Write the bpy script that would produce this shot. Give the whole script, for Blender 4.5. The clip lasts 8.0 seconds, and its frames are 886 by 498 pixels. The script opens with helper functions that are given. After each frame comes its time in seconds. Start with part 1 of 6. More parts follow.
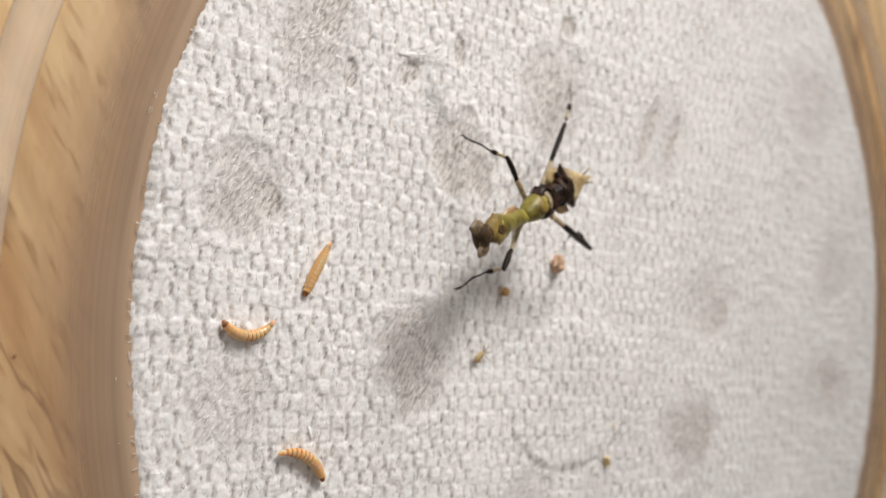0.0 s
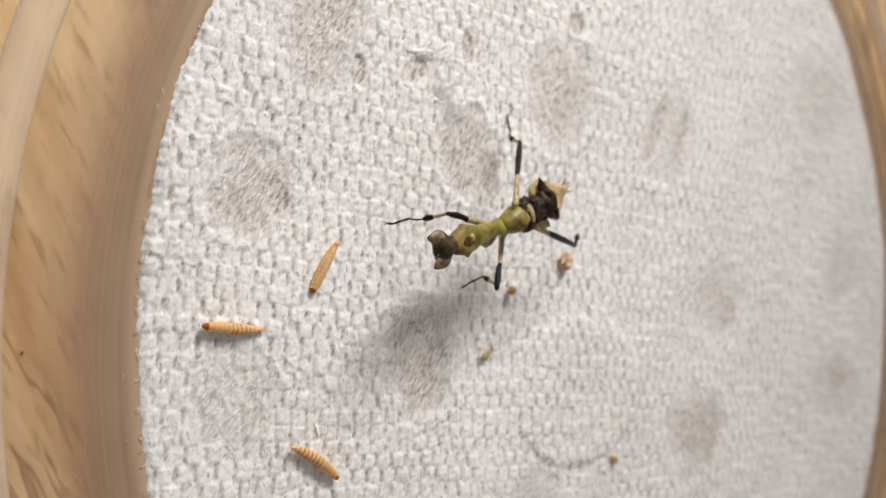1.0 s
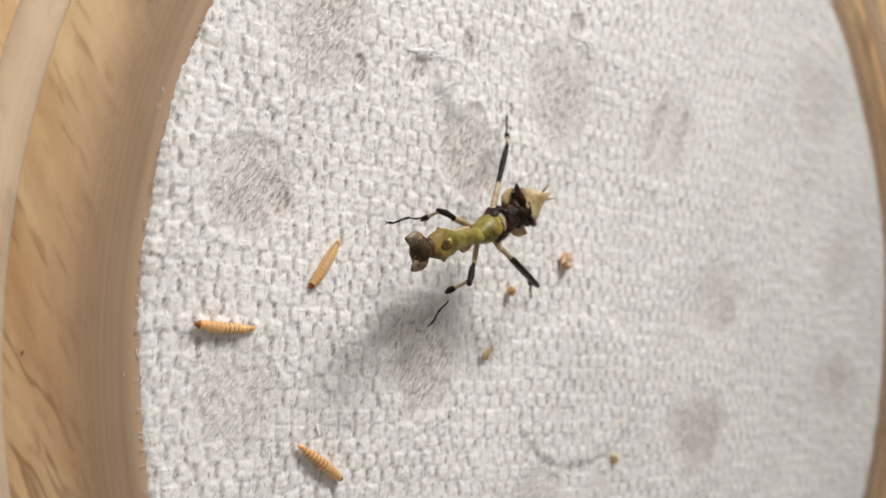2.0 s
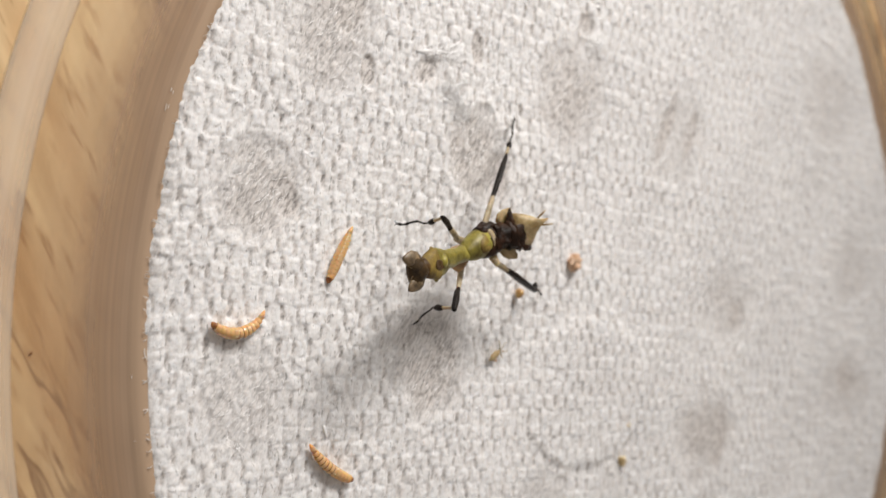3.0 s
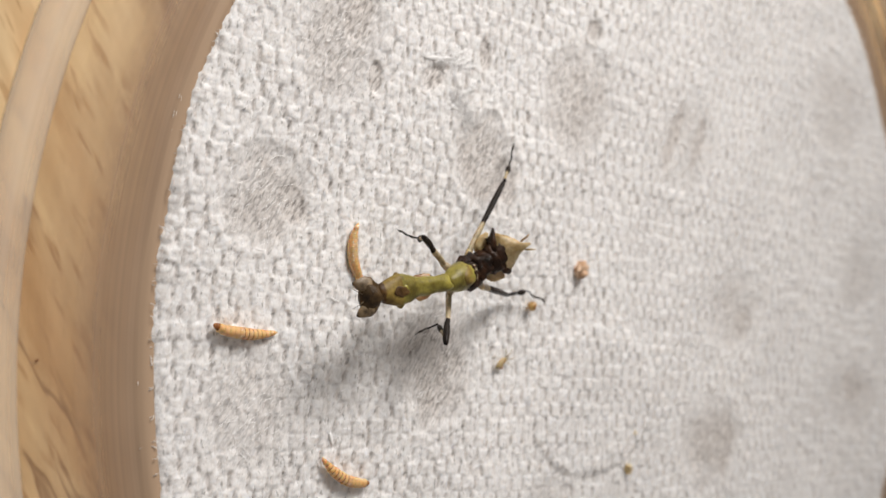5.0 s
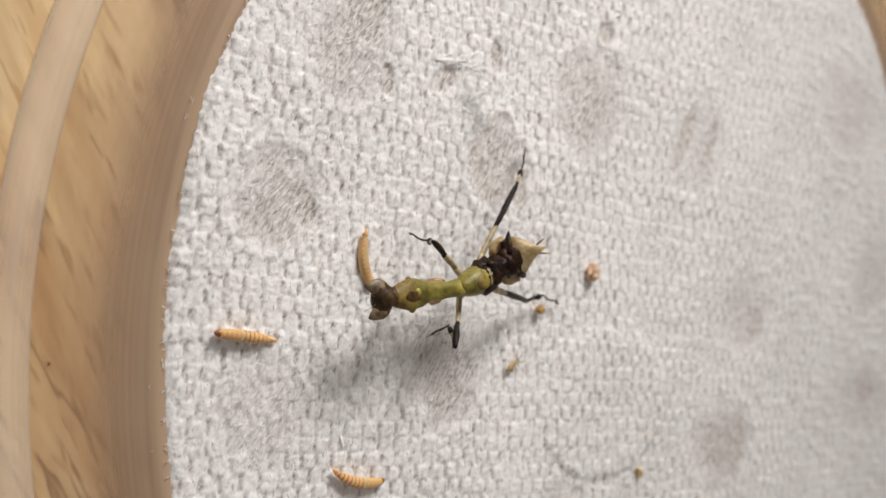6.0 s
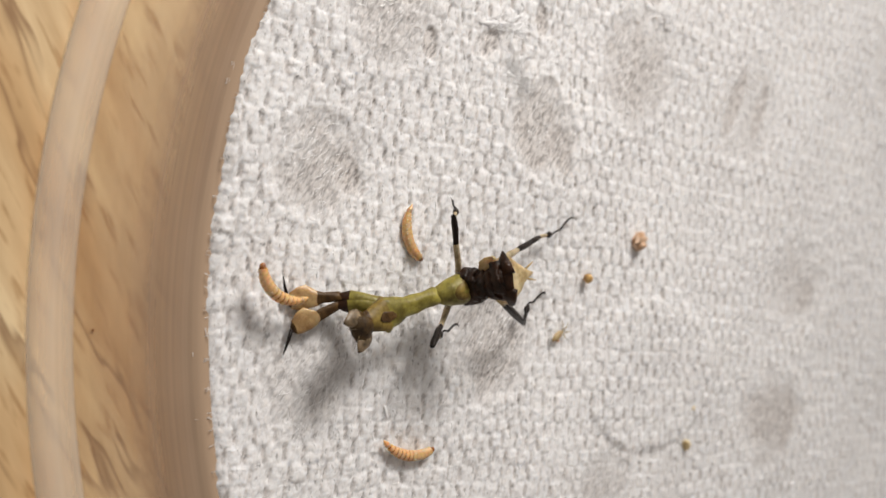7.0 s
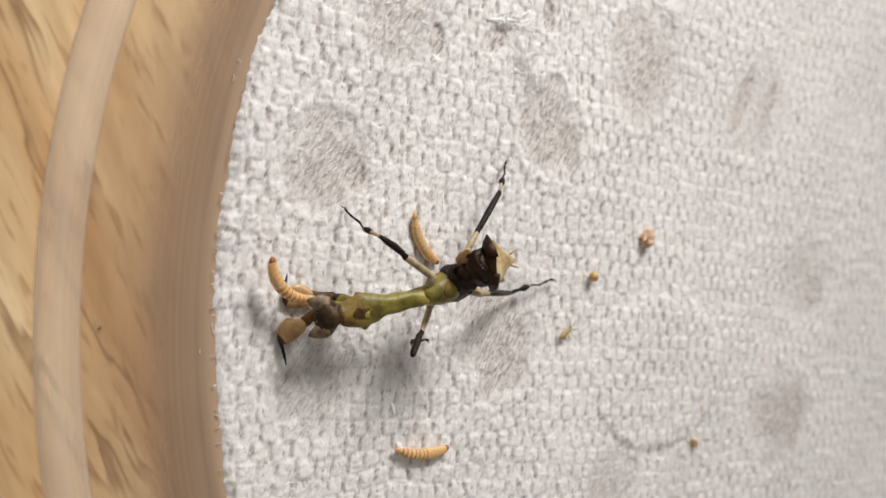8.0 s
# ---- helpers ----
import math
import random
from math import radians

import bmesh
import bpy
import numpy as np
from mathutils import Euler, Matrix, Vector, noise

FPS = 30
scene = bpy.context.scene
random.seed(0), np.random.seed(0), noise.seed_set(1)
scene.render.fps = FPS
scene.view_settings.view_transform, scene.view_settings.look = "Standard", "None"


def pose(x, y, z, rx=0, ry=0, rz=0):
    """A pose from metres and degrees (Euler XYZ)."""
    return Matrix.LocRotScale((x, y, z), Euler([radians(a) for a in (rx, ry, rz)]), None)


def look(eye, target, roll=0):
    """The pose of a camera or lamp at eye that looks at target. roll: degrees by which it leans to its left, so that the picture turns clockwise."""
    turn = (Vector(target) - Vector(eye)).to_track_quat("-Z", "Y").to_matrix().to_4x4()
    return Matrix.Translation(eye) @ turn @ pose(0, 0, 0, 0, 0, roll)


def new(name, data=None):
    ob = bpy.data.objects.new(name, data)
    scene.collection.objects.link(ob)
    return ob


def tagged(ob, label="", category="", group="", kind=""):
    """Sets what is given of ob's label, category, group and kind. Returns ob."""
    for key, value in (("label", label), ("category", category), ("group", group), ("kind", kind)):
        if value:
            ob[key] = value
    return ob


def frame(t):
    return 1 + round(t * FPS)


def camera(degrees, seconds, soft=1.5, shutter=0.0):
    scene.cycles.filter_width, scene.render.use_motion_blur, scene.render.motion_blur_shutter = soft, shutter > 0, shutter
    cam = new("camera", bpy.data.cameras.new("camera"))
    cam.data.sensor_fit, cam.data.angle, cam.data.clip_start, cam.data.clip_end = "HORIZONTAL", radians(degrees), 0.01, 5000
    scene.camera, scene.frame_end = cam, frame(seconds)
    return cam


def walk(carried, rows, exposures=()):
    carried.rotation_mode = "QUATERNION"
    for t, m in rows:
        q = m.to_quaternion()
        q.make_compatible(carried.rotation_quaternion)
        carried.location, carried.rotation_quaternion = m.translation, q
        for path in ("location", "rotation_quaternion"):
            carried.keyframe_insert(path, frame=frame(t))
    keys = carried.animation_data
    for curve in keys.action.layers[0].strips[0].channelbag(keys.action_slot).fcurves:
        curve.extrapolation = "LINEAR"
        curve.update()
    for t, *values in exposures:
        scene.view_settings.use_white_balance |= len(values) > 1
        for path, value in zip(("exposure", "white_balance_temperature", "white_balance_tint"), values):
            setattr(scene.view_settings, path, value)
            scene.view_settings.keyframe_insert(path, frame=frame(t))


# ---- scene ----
MM = 0.001

# ---- camera ----
cam = camera(48.26, 8.0, soft=1.5, shutter=0.5)
cam.data.dof.use_dof = True
cam.data.dof.focus_distance = 0.0605
cam.data.dof.aperture_fstop = 46.0
PATH = [
    (0.0, pose(-0.04823, -0.00045, 0.05210, 0.354, -42.792, 0.011)),
    (0.5, pose(-0.04820, -0.00040, 0.05216, 0.166, -42.560, 0.129)),
    (1.0, pose(-0.04818, -0.00045, 0.05190, 0.122, -42.444, 0.119)),
    (1.5, pose(-0.04823, -0.00047, 0.05191, 0.147, -42.510, 0.104)),
    (3.0, pose(-0.04810, -0.00016, 0.05173, -0.281, -41.981, 0.455)),
    (3.5, pose(-0.04806, -0.00006, 0.05162, -0.242, -41.769, 0.588)),
    (4.0, pose(-0.04811, -0.00007, 0.05161, -0.194, -41.766, 0.589)),
    (4.5, pose(-0.04810, -0.00000, 0.05151, -0.306, -41.761, 0.703)),
    (6.0, pose(-0.04819, 0.00038, 0.05122, -0.527, -41.273, 0.987)),
    (6.1, pose(-0.04813, 0.00035, 0.05107, -0.619, -41.144, 0.996)),
    (6.2, pose(-0.04805, 0.00032, 0.05089, -0.730, -40.988, 1.006)),
    (6.3, pose(-0.04798, 0.00028, 0.05071, -0.835, -40.841, 1.016)),
    (6.4, pose(-0.04789, 0.00024, 0.05049, -0.970, -40.652, 1.029)),
    (6.5, pose(-0.04778, 0.00019, 0.05021, -1.142, -40.410, 1.046)),
    (6.6, pose(-0.04777, 0.00007, 0.05012, -1.347, -39.990, 0.944)),
    (6.7, pose(-0.04776, -0.00002, 0.05006, -1.497, -39.685, 0.869)),
    (6.8, pose(-0.04776, -0.00006, 0.05003, -1.577, -39.520, 0.829)),
    (6.9, pose(-0.04775, -0.00012, 0.04998, -1.683, -39.303, 0.776)),
    (7.0, pose(-0.04775, -0.00017, 0.04995, -1.764, -39.138, 0.736)),
    (7.1, pose(-0.04772, -0.00011, 0.04997, -1.815, -38.991, 0.753)),
    (7.2, pose(-0.04771, -0.00009, 0.04998, -1.837, -38.928, 0.760)),
    (7.5, pose(-0.04767, -0.00001, 0.05001, -1.911, -38.719, 0.785)),
    (8.0, pose(-0.04765, -0.00024, 0.04990, -1.822, -38.698, 0.682)),
]
walk(cam, PATH, [(0.0, 0.0), (1.5, -0.03), (3.0, 0.0), (4.6, 0.01), (6.0, -0.11), (6.5, -0.07), (7.2, -0.03), (8.0, -0.03)])

# ---- light: a soft room light all round and one lamp high up behind the dish ----
world = bpy.data.worlds.new("room_light")
world.use_nodes = True
scene.world = world
bg = world.node_tree.nodes["Background"]
bg.inputs["Color"].default_value = (1.0, 0.90, 0.825, 1)
bg.inputs["Strength"].default_value = 0.26
LAMP_AT = Vector((0.045, 0.205, 0.152))
lamp = new("desk_lamp", bpy.data.lights.new("desk_lamp", "AREA"))
lamp.data.shape, lamp.data.size = "DISK", 0.095
lamp.data.energy = 0.131
lamp.data.spread = radians(72)
lamp.data.color = (1.0, 0.948, 0.90)
lamp.matrix_world = look(LAMP_AT, (-0.02, -0.005, 0.0))


# ---- materials ----
class Nodes:
    """A short way to write node materials."""

    def __init__(self, name):
        self.mat = bpy.data.materials.new(name)
        self.mat.use_nodes = True
        self.t = self.mat.node_tree
        self.bsdf = self.t.nodes["Principled BSDF"]
        self.out = self.t.nodes["Material Output"]

    def add(self, kind, **values):
        n = self.t.nodes.new(kind)
        for key, value in values.items():
            if key in n.inputs:
                n.inputs[key].default_value = value
        return n

    def link(self, a, out, b, inp):
        self.t.links.new(a.outputs[out], b.inputs[inp])

    def set(self, **values):
        for key, value in values.items():
            self.bsdf.inputs[key.replace("_", " ")].default_value = value
        return self

    def coords(self, scale=(1, 1, 1), rot=(0, 0, 0)):
        c, m = self.add("ShaderNodeTexCoord"), self.add("ShaderNodeMapping")
        m.inputs["Scale"].default_value = scale
        m.inputs["Rotation"].default_value = rot
        self.link(c, "Object", m, "Vector")
        return m

    def noise(self, vec, scale, detail=4.0, rough=0.55):
        n = self.add("ShaderNodeTexNoise", Scale=scale, Detail=detail, Roughness=rough)
        self.link(vec, "Vector", n, "Vector")
        return n

    def ramp(self, src, stops, out="Fac"):
        r = self.add("ShaderNodeValToRGB")
        el = r.color_ramp.elements
        while len(el) < len(stops):
            el.new(0.5)
        for e, (p, c) in zip(el, stops):
            e.position, e.color = p, (*c, 1)
        self.link(src, out, r, "Fac")
        return r

    def mix(self, a, b, fac, mode="MIX"):
        m = self.t.nodes.new("ShaderNodeMix")
        m.data_type, m.blend_type = "RGBA", mode
        for src, key in ((a, 6), (b, 7)):
            if isinstance(src, tuple):
                m.inputs[key].default_value = (*src, 1)
            else:
                self.t.links.new(src.outputs[2 if src.bl_idname == "ShaderNodeMix" else "Color"], m.inputs[key])
        if isinstance(fac, float):
            m.inputs[0].default_value = fac
        else:
            self.t.links.new(fac.outputs[0], m.inputs[0])
        return m

    def colour(self, src, out="Color"):
        self.t.links.new(src.outputs[out], self.bsdf.inputs["Base Color"])

    def bump(self, src, strength, distance, out=0):
        b = self.add("ShaderNodeBump", Strength=strength, Distance=distance)
        self.t.links.new(src.outputs[out], b.inputs["Height"])
        self.t.links.new(b.outputs["Normal"], self.bsdf.inputs["Normal"])
        return b


def wood_material():
    n = Nodes("oiled_wood")
    v = n.coords(rot=(0, 0, radians(-24)))
    st = n.add("ShaderNodeMapping")
    st.inputs["Scale"].default_value = (1, 0.14, 1)
    n.link(v, "Vector", st, "Vector")
    big = n.noise(st, 120, 4)
    grain = n.noise(st, 900, 5, 0.6)
    base = n.ramp(big, [(0.28, (0.34, 0.185, 0.075)), (0.41, (0.70, 0.465, 0.235)), (0.60, (0.90, 0.71, 0.43))])
    fine = n.ramp(grain, [(0.3, (0.66, 0.57, 0.48)), (0.6, (1, 1, 1))])
    a = n.mix(base, fine, 0.6, "MULTIPLY")
    pores = n.ramp(n.noise(st, 2600, 2, 0.5), [(0.30, (0.62, 0.5, 0.4)), (0.42, (1, 1, 1))])
    a = n.mix(a, pores, 0.7, "MULTIPLY")
    lines = n.noise(st, 200, 4, 0.55)
    dark = n.ramp(lines, [(0.0, (0, 0, 0)), (0.468, (0, 0, 0)), (0.493, (1, 1, 1)), (0.503, (0, 0, 0))])
    gaps = n.ramp(n.noise(v, 150, 2), [(0.40, (0, 0, 0)), (0.54, (1, 1, 1))])
    m = n.add("ShaderNodeMath")
    m.operation = "MULTIPLY"
    n.link(dark, "Color", m, 0)
    n.link(gaps, "Color", m, 1)
    k = n.add("ShaderNodeMath")
    k.operation = "MULTIPLY"
    k.inputs[1].default_value = 0.72
    n.link(m, 0, k, 0)
    b = n.mix(a, (0.20, 0.085, 0.035), k)
    n.t.links.new(b.outputs[2], n.bsdf.inputs["Base Color"])
    n.set(Roughness=0.4)
    n.bump(grain, 0.2, 0.0001)
    return n.mat


def paper_material():
    n = Nodes("white_paper_towel")
    v = n.coords()
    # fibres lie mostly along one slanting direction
    turned_v = n.coords(rot=(0, 0, radians(-54)))
    fib = n.add("ShaderNodeMapping")
    fib.inputs["Scale"].default_value = (0.28, 1, 1)
    n.link(turned_v, "Vector", fib, "Vector")
    f1 = n.noise(fib, 5200, 4, 0.65)
    f2 = n.noise(v, 3000, 3, 0.6)
    blot = n.noise(v, 110, 3)
    tone = n.ramp(blot, [(0.3, (0.83, 0.83, 0.835)), (0.7, (0.89, 0.89, 0.89))])
    spots = n.ramp(f2, [(0.27, (0.70, 0.69, 0.68)), (0.50, (1, 1, 1))])
    c = n.mix(tone, spots, 0.5, "MULTIPLY")
    # short dark gaps between the fibres, mostly upright
    up = n.coords(scale=(1, 0.38, 1))
    ticks = n.ramp(n.noise(up, 3900, 3, 0.6), [(0.31, (0.30, 0.285, 0.275)), (0.40, (1, 1, 1))])
    c = n.mix(c, ticks, 0.65, "MULTIPLY")
    # thin pressed spots show dull plastic; weave gaps and pillow groove add painted shade
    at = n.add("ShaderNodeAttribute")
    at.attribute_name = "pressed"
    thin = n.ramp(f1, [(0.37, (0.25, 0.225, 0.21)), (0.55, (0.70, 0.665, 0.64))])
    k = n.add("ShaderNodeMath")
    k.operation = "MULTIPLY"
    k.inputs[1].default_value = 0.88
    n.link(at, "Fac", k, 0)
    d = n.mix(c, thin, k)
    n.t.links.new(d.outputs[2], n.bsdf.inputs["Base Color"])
    s = n.add("ShaderNodeMath")
    s.operation = "ADD"
    n.t.links.new(f1.outputs[0], s.inputs[0])
    n.t.links.new(f2.outputs[0], s.inputs[1])
    n.bump(s, 0.7, 0.00011)
    n.set(Roughness=0.85, Specular_IOR_Level=0.25, Subsurface_Weight=0.65, Subsurface_Scale=0.00045)
    n.bsdf.inputs["Subsurface Radius"].default_value = (1.0, 0.95, 0.9)
    return n.mat


def plastic_material(name, haze, tint=(1, 1, 1), rough=0.06, body=(0.62, 0.55, 0.48), radial_haze=None):
    """Clear plastic: mostly see-through, glossy at grazing angles, faintly hazy."""
    n = Nodes(name)
    tr = n.add("ShaderNodeBsdfTransparent")
    tr.inputs["Color"].default_value = (*tint, 1)
    gl = n.add("ShaderNodeBsdfGlossy", Roughness=rough)
    lw = n.add("ShaderNodeLayerWeight", Blend=0.5)
    po = n.add("ShaderNodeMath")
    po.operation = "POWER"
    po.inputs[1].default_value = 4.0
    n.link(lw, "Facing", po, 0)
    fr = n.add("ShaderNodeMapRange")
    fr.inputs["To Min"].default_value, fr.inputs["To Max"].default_value = 0.035, 0.6
    n.link(po, 0, fr, "Value")
    di = n.add("ShaderNodeBsdfDiffuse")
    di.inputs["Color"].default_value = (*body, 1)
    v = n.coords()
    no = n.noise(v, 60, 3)
    # turned streaks round the axis
    ln = n.add("ShaderNodeVectorMath")
    ln.operation = "LENGTH"
    n.link(v, "Vector", ln, 0)
    cb = n.add("ShaderNodeCombineXYZ")
    n.link(ln, "Value", cb, "X")
    rings = n.noise(cb, 900, 3, 0.6)
    av = n.add("ShaderNodeMath")
    av.operation = "MULTIPLY_ADD"
    av.inputs[1].default_value = 1.6
    n.link(rings, "Fac", av, 0)
    n.link(no, "Fac", av, 2)
    mr = n.add("ShaderNodeMapRange")
    mr.inputs["From Min"].default_value, mr.inputs["From Max"].default_value = 0.95, 1.65
    mr.inputs["To Min"].default_value, mr.inputs["To Max"].default_value = haze * 0.5, haze * 1.5
    n.link(av, 0, mr, "Value")
    m1, m2 = n.add("ShaderNodeMixShader"), n.add("ShaderNodeMixShader")
    if radial_haze:
        # haze and tint that change with the radius, in millimetres
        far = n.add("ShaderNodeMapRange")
        far.inputs["From Min"].default_value, far.inputs["From Max"].default_value = radial_haze[0][0] * MM, radial_haze[-1][0] * MM
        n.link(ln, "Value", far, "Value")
        span = radial_haze[-1][0] - radial_haze[0][0]
        haze_at = n.ramp(far, [((r - radial_haze[0][0]) / span, (w, w, w)) for r, w in radial_haze], "Result")
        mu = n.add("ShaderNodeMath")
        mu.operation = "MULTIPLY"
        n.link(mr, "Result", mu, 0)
        n.link(haze_at, "Color", mu, 1)
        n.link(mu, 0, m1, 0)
        ct = n.mix((1.0, 0.985, 0.97), tint, haze_at)
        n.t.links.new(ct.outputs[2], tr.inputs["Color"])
    else:
        n.link(mr, "Result", m1, 0)
    n.t.links.new(tr.outputs[0], m1.inputs[1])
    n.t.links.new(di.outputs[0], m1.inputs[2])
    n.link(fr, 0, m2, 0)
    n.t.links.new(m1.outputs[0], m2.inputs[1])
    n.t.links.new(gl.outputs[0], m2.inputs[2])
    n.t.links.new(m2.outputs[0], n.out.inputs["Surface"])
    n.t.nodes.remove(n.bsdf)
    return n.mat


def skin_material(name, dark, light, scale=900, rough=0.45, soft=0.0, relief=0.6, shine=0.5):
    """Insect skin: two tones in blotches and fine specks, with fine relief; soft lets some light through."""
    n = Nodes(name)
    v = n.coords()
    a = n.noise(v, scale, 5, 0.65)
    r = n.ramp(a, [(0.36, dark), (0.62, light)])
    f = n.noise(v, scale * 6, 3, 0.7)
    speck = n.ramp(f, [(0.3, (0.55, 0.5, 0.45)), (0.5, (1, 1, 1))])
    c = n.mix(r, speck, 0.6, "MULTIPLY")
    n.t.links.new(c.outputs[2], n.bsdf.inputs["Base Color"])
    b = n.noise(v, scale * 3.5, 4, 0.7)
    n.bump(b, relief, 0.00010)
    n.set(Roughness=rough, Specular_IOR_Level=shine, Subsurface_Weight=soft, Subsurface_Scale=0.0004)
    n.bsdf.inputs["Subsurface Radius"].default_value = (1.0, 0.6, 0.25)
    return n.mat


def fibre_material():
    n = Nodes("white_fibre")
    n.colour(n.ramp(n.noise(n.coords(), 1500, 3), [(0.3, (0.90, 0.90, 0.90)), (0.7, (0.96, 0.96, 0.96))]))
    n.set(Roughness=0.55)
    return n.mat


WOOD = wood_material()
PAPER = paper_material()
CLEAR = plastic_material("clear_plastic", 0.05, (0.97, 0.95, 0.92))
# brown and nearly opaque next to the paper, clearer outwards
WALL = plastic_material("hazy_brown_clear_plastic", 1.3, (0.24, 0.155, 0.09), 0.3, (0.42, 0.30, 0.205),
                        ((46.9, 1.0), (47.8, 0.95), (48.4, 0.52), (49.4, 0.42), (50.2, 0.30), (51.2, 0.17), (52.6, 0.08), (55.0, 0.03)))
LIP = plastic_material("frosted_clear_plastic", 0.40, (0.95, 0.92, 0.87), 0.12, (0.70, 0.61, 0.50))
# pale colour for the painted highlight on the lip
LIP_GLINT = plastic_material("pale_lip_highlight", 0.34, (0.97, 0.95, 0.92), 0.15, (0.72, 0.63, 0.52))
HOOD = skin_material("olive_amber_skin", (0.075, 0.042, 0.010), (0.30, 0.215, 0.05), 520, 0.5, 0.1, 0.6, 0.3)
GREEN = skin_material("yellow_green_skin", (0.10, 0.078, 0.011), (0.36, 0.315, 0.06), 430, 0.42, 0.12, 0.6, 0.4)
BROWN = skin_material("dark_brown_skin", (0.005, 0.003, 0.002), (0.046, 0.018, 0.007), 900, 0.35, 0.0, 0.8, 0.22)
PATCH = skin_material("brown_neck_patch", (0.025, 0.011, 0.004), (0.12, 0.065, 0.02), 900, 0.45, 0.0, 0.6, 0.25)
CREAM = skin_material("cream_skin", (0.27, 0.18, 0.06), (0.72, 0.58, 0.34), 520, 0.5, 0.25)
BLACK = skin_material("black_brown_leg", (0.004, 0.003, 0.003), (0.020, 0.012, 0.009), 1500, 0.4, 0.0, 0.6, 0.18)
PALE = skin_material("pale_straw_leg", (0.27, 0.21, 0.12), (0.56, 0.47, 0.31), 1100, 0.45, 0.25)
AMBER = skin_material("amber_brown_lobe", (0.28, 0.155, 0.055), (0.60, 0.43, 0.21), 620, 0.32, 0.35)
OLIVE = skin_material("taupe_brown_skin", (0.035, 0.024, 0.012), (0.20, 0.145, 0.08), 560, 0.5, 0.05, 0.6, 0.3)
EYE = skin_material("amber_eye_tip", (0.04, 0.026, 0.014), (0.27, 0.195, 0.11), 1100, 0.4, 0.15, 0.4, 0.5)
HEAD = skin_material("mottled_brown_head", (0.008, 0.004, 0.002), (0.085, 0.05, 0.018), 600, 0.42, 0.0, 0.8, 0.25)
LARVA = skin_material("amber_larva_skin", (0.74, 0.39, 0.155), (0.89, 0.605, 0.36), 700, 0.15, 0.85, 0.05, 0.6)
BAND = skin_material("brown_larva_band", (0.30, 0.09, 0.02), (0.46, 0.165, 0.045), 2000, 0.18, 0.6, 0.05)
SOFT_BAND = skin_material("dull_amber_larva_band", (0.73, 0.375, 0.145), (0.88, 0.585, 0.335), 2000, 0.18, 0.85, 0.05)
DOT = skin_material("pale_larva_dot", (0.93, 0.70, 0.40), (0.97, 0.82, 0.56), 2000, 0.5, 0.3, 0.05, 0.2)
LHEAD = skin_material("dark_larva_head", (0.20, 0.06, 0.015), (0.42, 0.17, 0.045), 1800, 0.25)
CRUMB = skin_material("orange_crumb", (0.58, 0.31, 0.15), (0.86, 0.68, 0.52), 900, 0.6)
YELLOW = skin_material("yellow_crumb", (0.78, 0.58, 0.27), (0.93, 0.80, 0.54), 900, 0.6)
FIBRE = fibre_material()
SEED = skin_material("brown_ball", (0.34, 0.155, 0.04), (0.72, 0.47, 0.17), 1600, 0.3)


# ---- building helpers ----
def mesh_of(name, bm, *mats, smooth=True):
    me = bpy.data.meshes.new(name)
    bmesh.ops.recalc_face_normals(bm, faces=bm.faces)
    bm.to_mesh(me)
    bm.free()
    for m in mats:
        me.materials.append(m)
    if smooth:
        me.polygons.foreach_set("use_smooth", [True] * len(me.polygons))
    return me


def part(name, bm, mats, parent, label=""):
    mats = mats if isinstance(mats, tuple) else (mats,)
    ob = new(name, bm if isinstance(bm, bpy.types.Mesh) else mesh_of(name, bm, *mats))
    ob.parent = parent
    return tagged(ob, label=label)


def loft(sections, around=14, bm=None, mat=0):
    """A closed body along +z, in millimetres: sections of (z, half width x, half width y, offset x, offset y, material)."""
    bm = bm or bmesh.new()
    rings = []
    for s in sections:
        z, rx, ry = s[:3]
        ox, oy = (s[3], s[4]) if len(s) > 4 else (0, 0)
        rings.append([bm.verts.new(((ox + rx * math.cos(a)) * MM, (oy + ry * math.sin(a)) * MM, z * MM))
                      for a in (2 * math.pi * k / around for k in range(around))])
    for n in range(len(rings) - 1):
        m = sections[n + 1][5] if len(sections[n + 1]) > 5 else mat
        for k in range(around):
            f = bm.faces.new((rings[n][k], rings[n][(k + 1) % around], rings[n + 1][(k + 1) % around], rings[n + 1][k]))
            f.material_index = m
    for ring, s in ((rings[0][::-1], sections[0]), (rings[-1], sections[-1])):
        f = bm.faces.new(ring)
        f.material_index = s[5] if len(s) > 5 else mat
    return bm


def rumple(bm, amount, scale, seed=0.0):
    for v in bm.verts:
        d = noise.noise_vector(v.co * (scale / MM) + Vector((seed, seed * 2, 0)))
        v.co += d * amount * MM
    return bm


def blob(rx, ry, rz, bm=None, at=(0, 0, 0), mat=0, sub=2):
    bm = bm or bmesh.new()
    made = bmesh.ops.create_icosphere(bm, subdivisions=sub, radius=1)["verts"]
    for v in made:
        v.co = Vector(((v.co.x * rx + at[0]) * MM, (v.co.y * ry + at[1]) * MM, (v.co.z * rz + at[2]) * MM))
        for f in v.link_faces:
            f.material_index = mat
    return bm


def bone(x, y, z, x2, y2, z2):
    """The pose of a limb from one joint to the next, in millimetres; its x axis stays as level as it can."""
    a, b = Vector((x, y, z)), Vector((x2, y2, z2))
    along = (b - a).normalized()
    side = along.cross(Vector((0, 0, 1)))
    side = side.normalized() if side.length > 0.02 else Vector((0, 1, 0))
    up = along.cross(side)
    m = Matrix((side, up, along)).transposed().to_4x4()
    return Matrix.Translation(a * MM) @ m


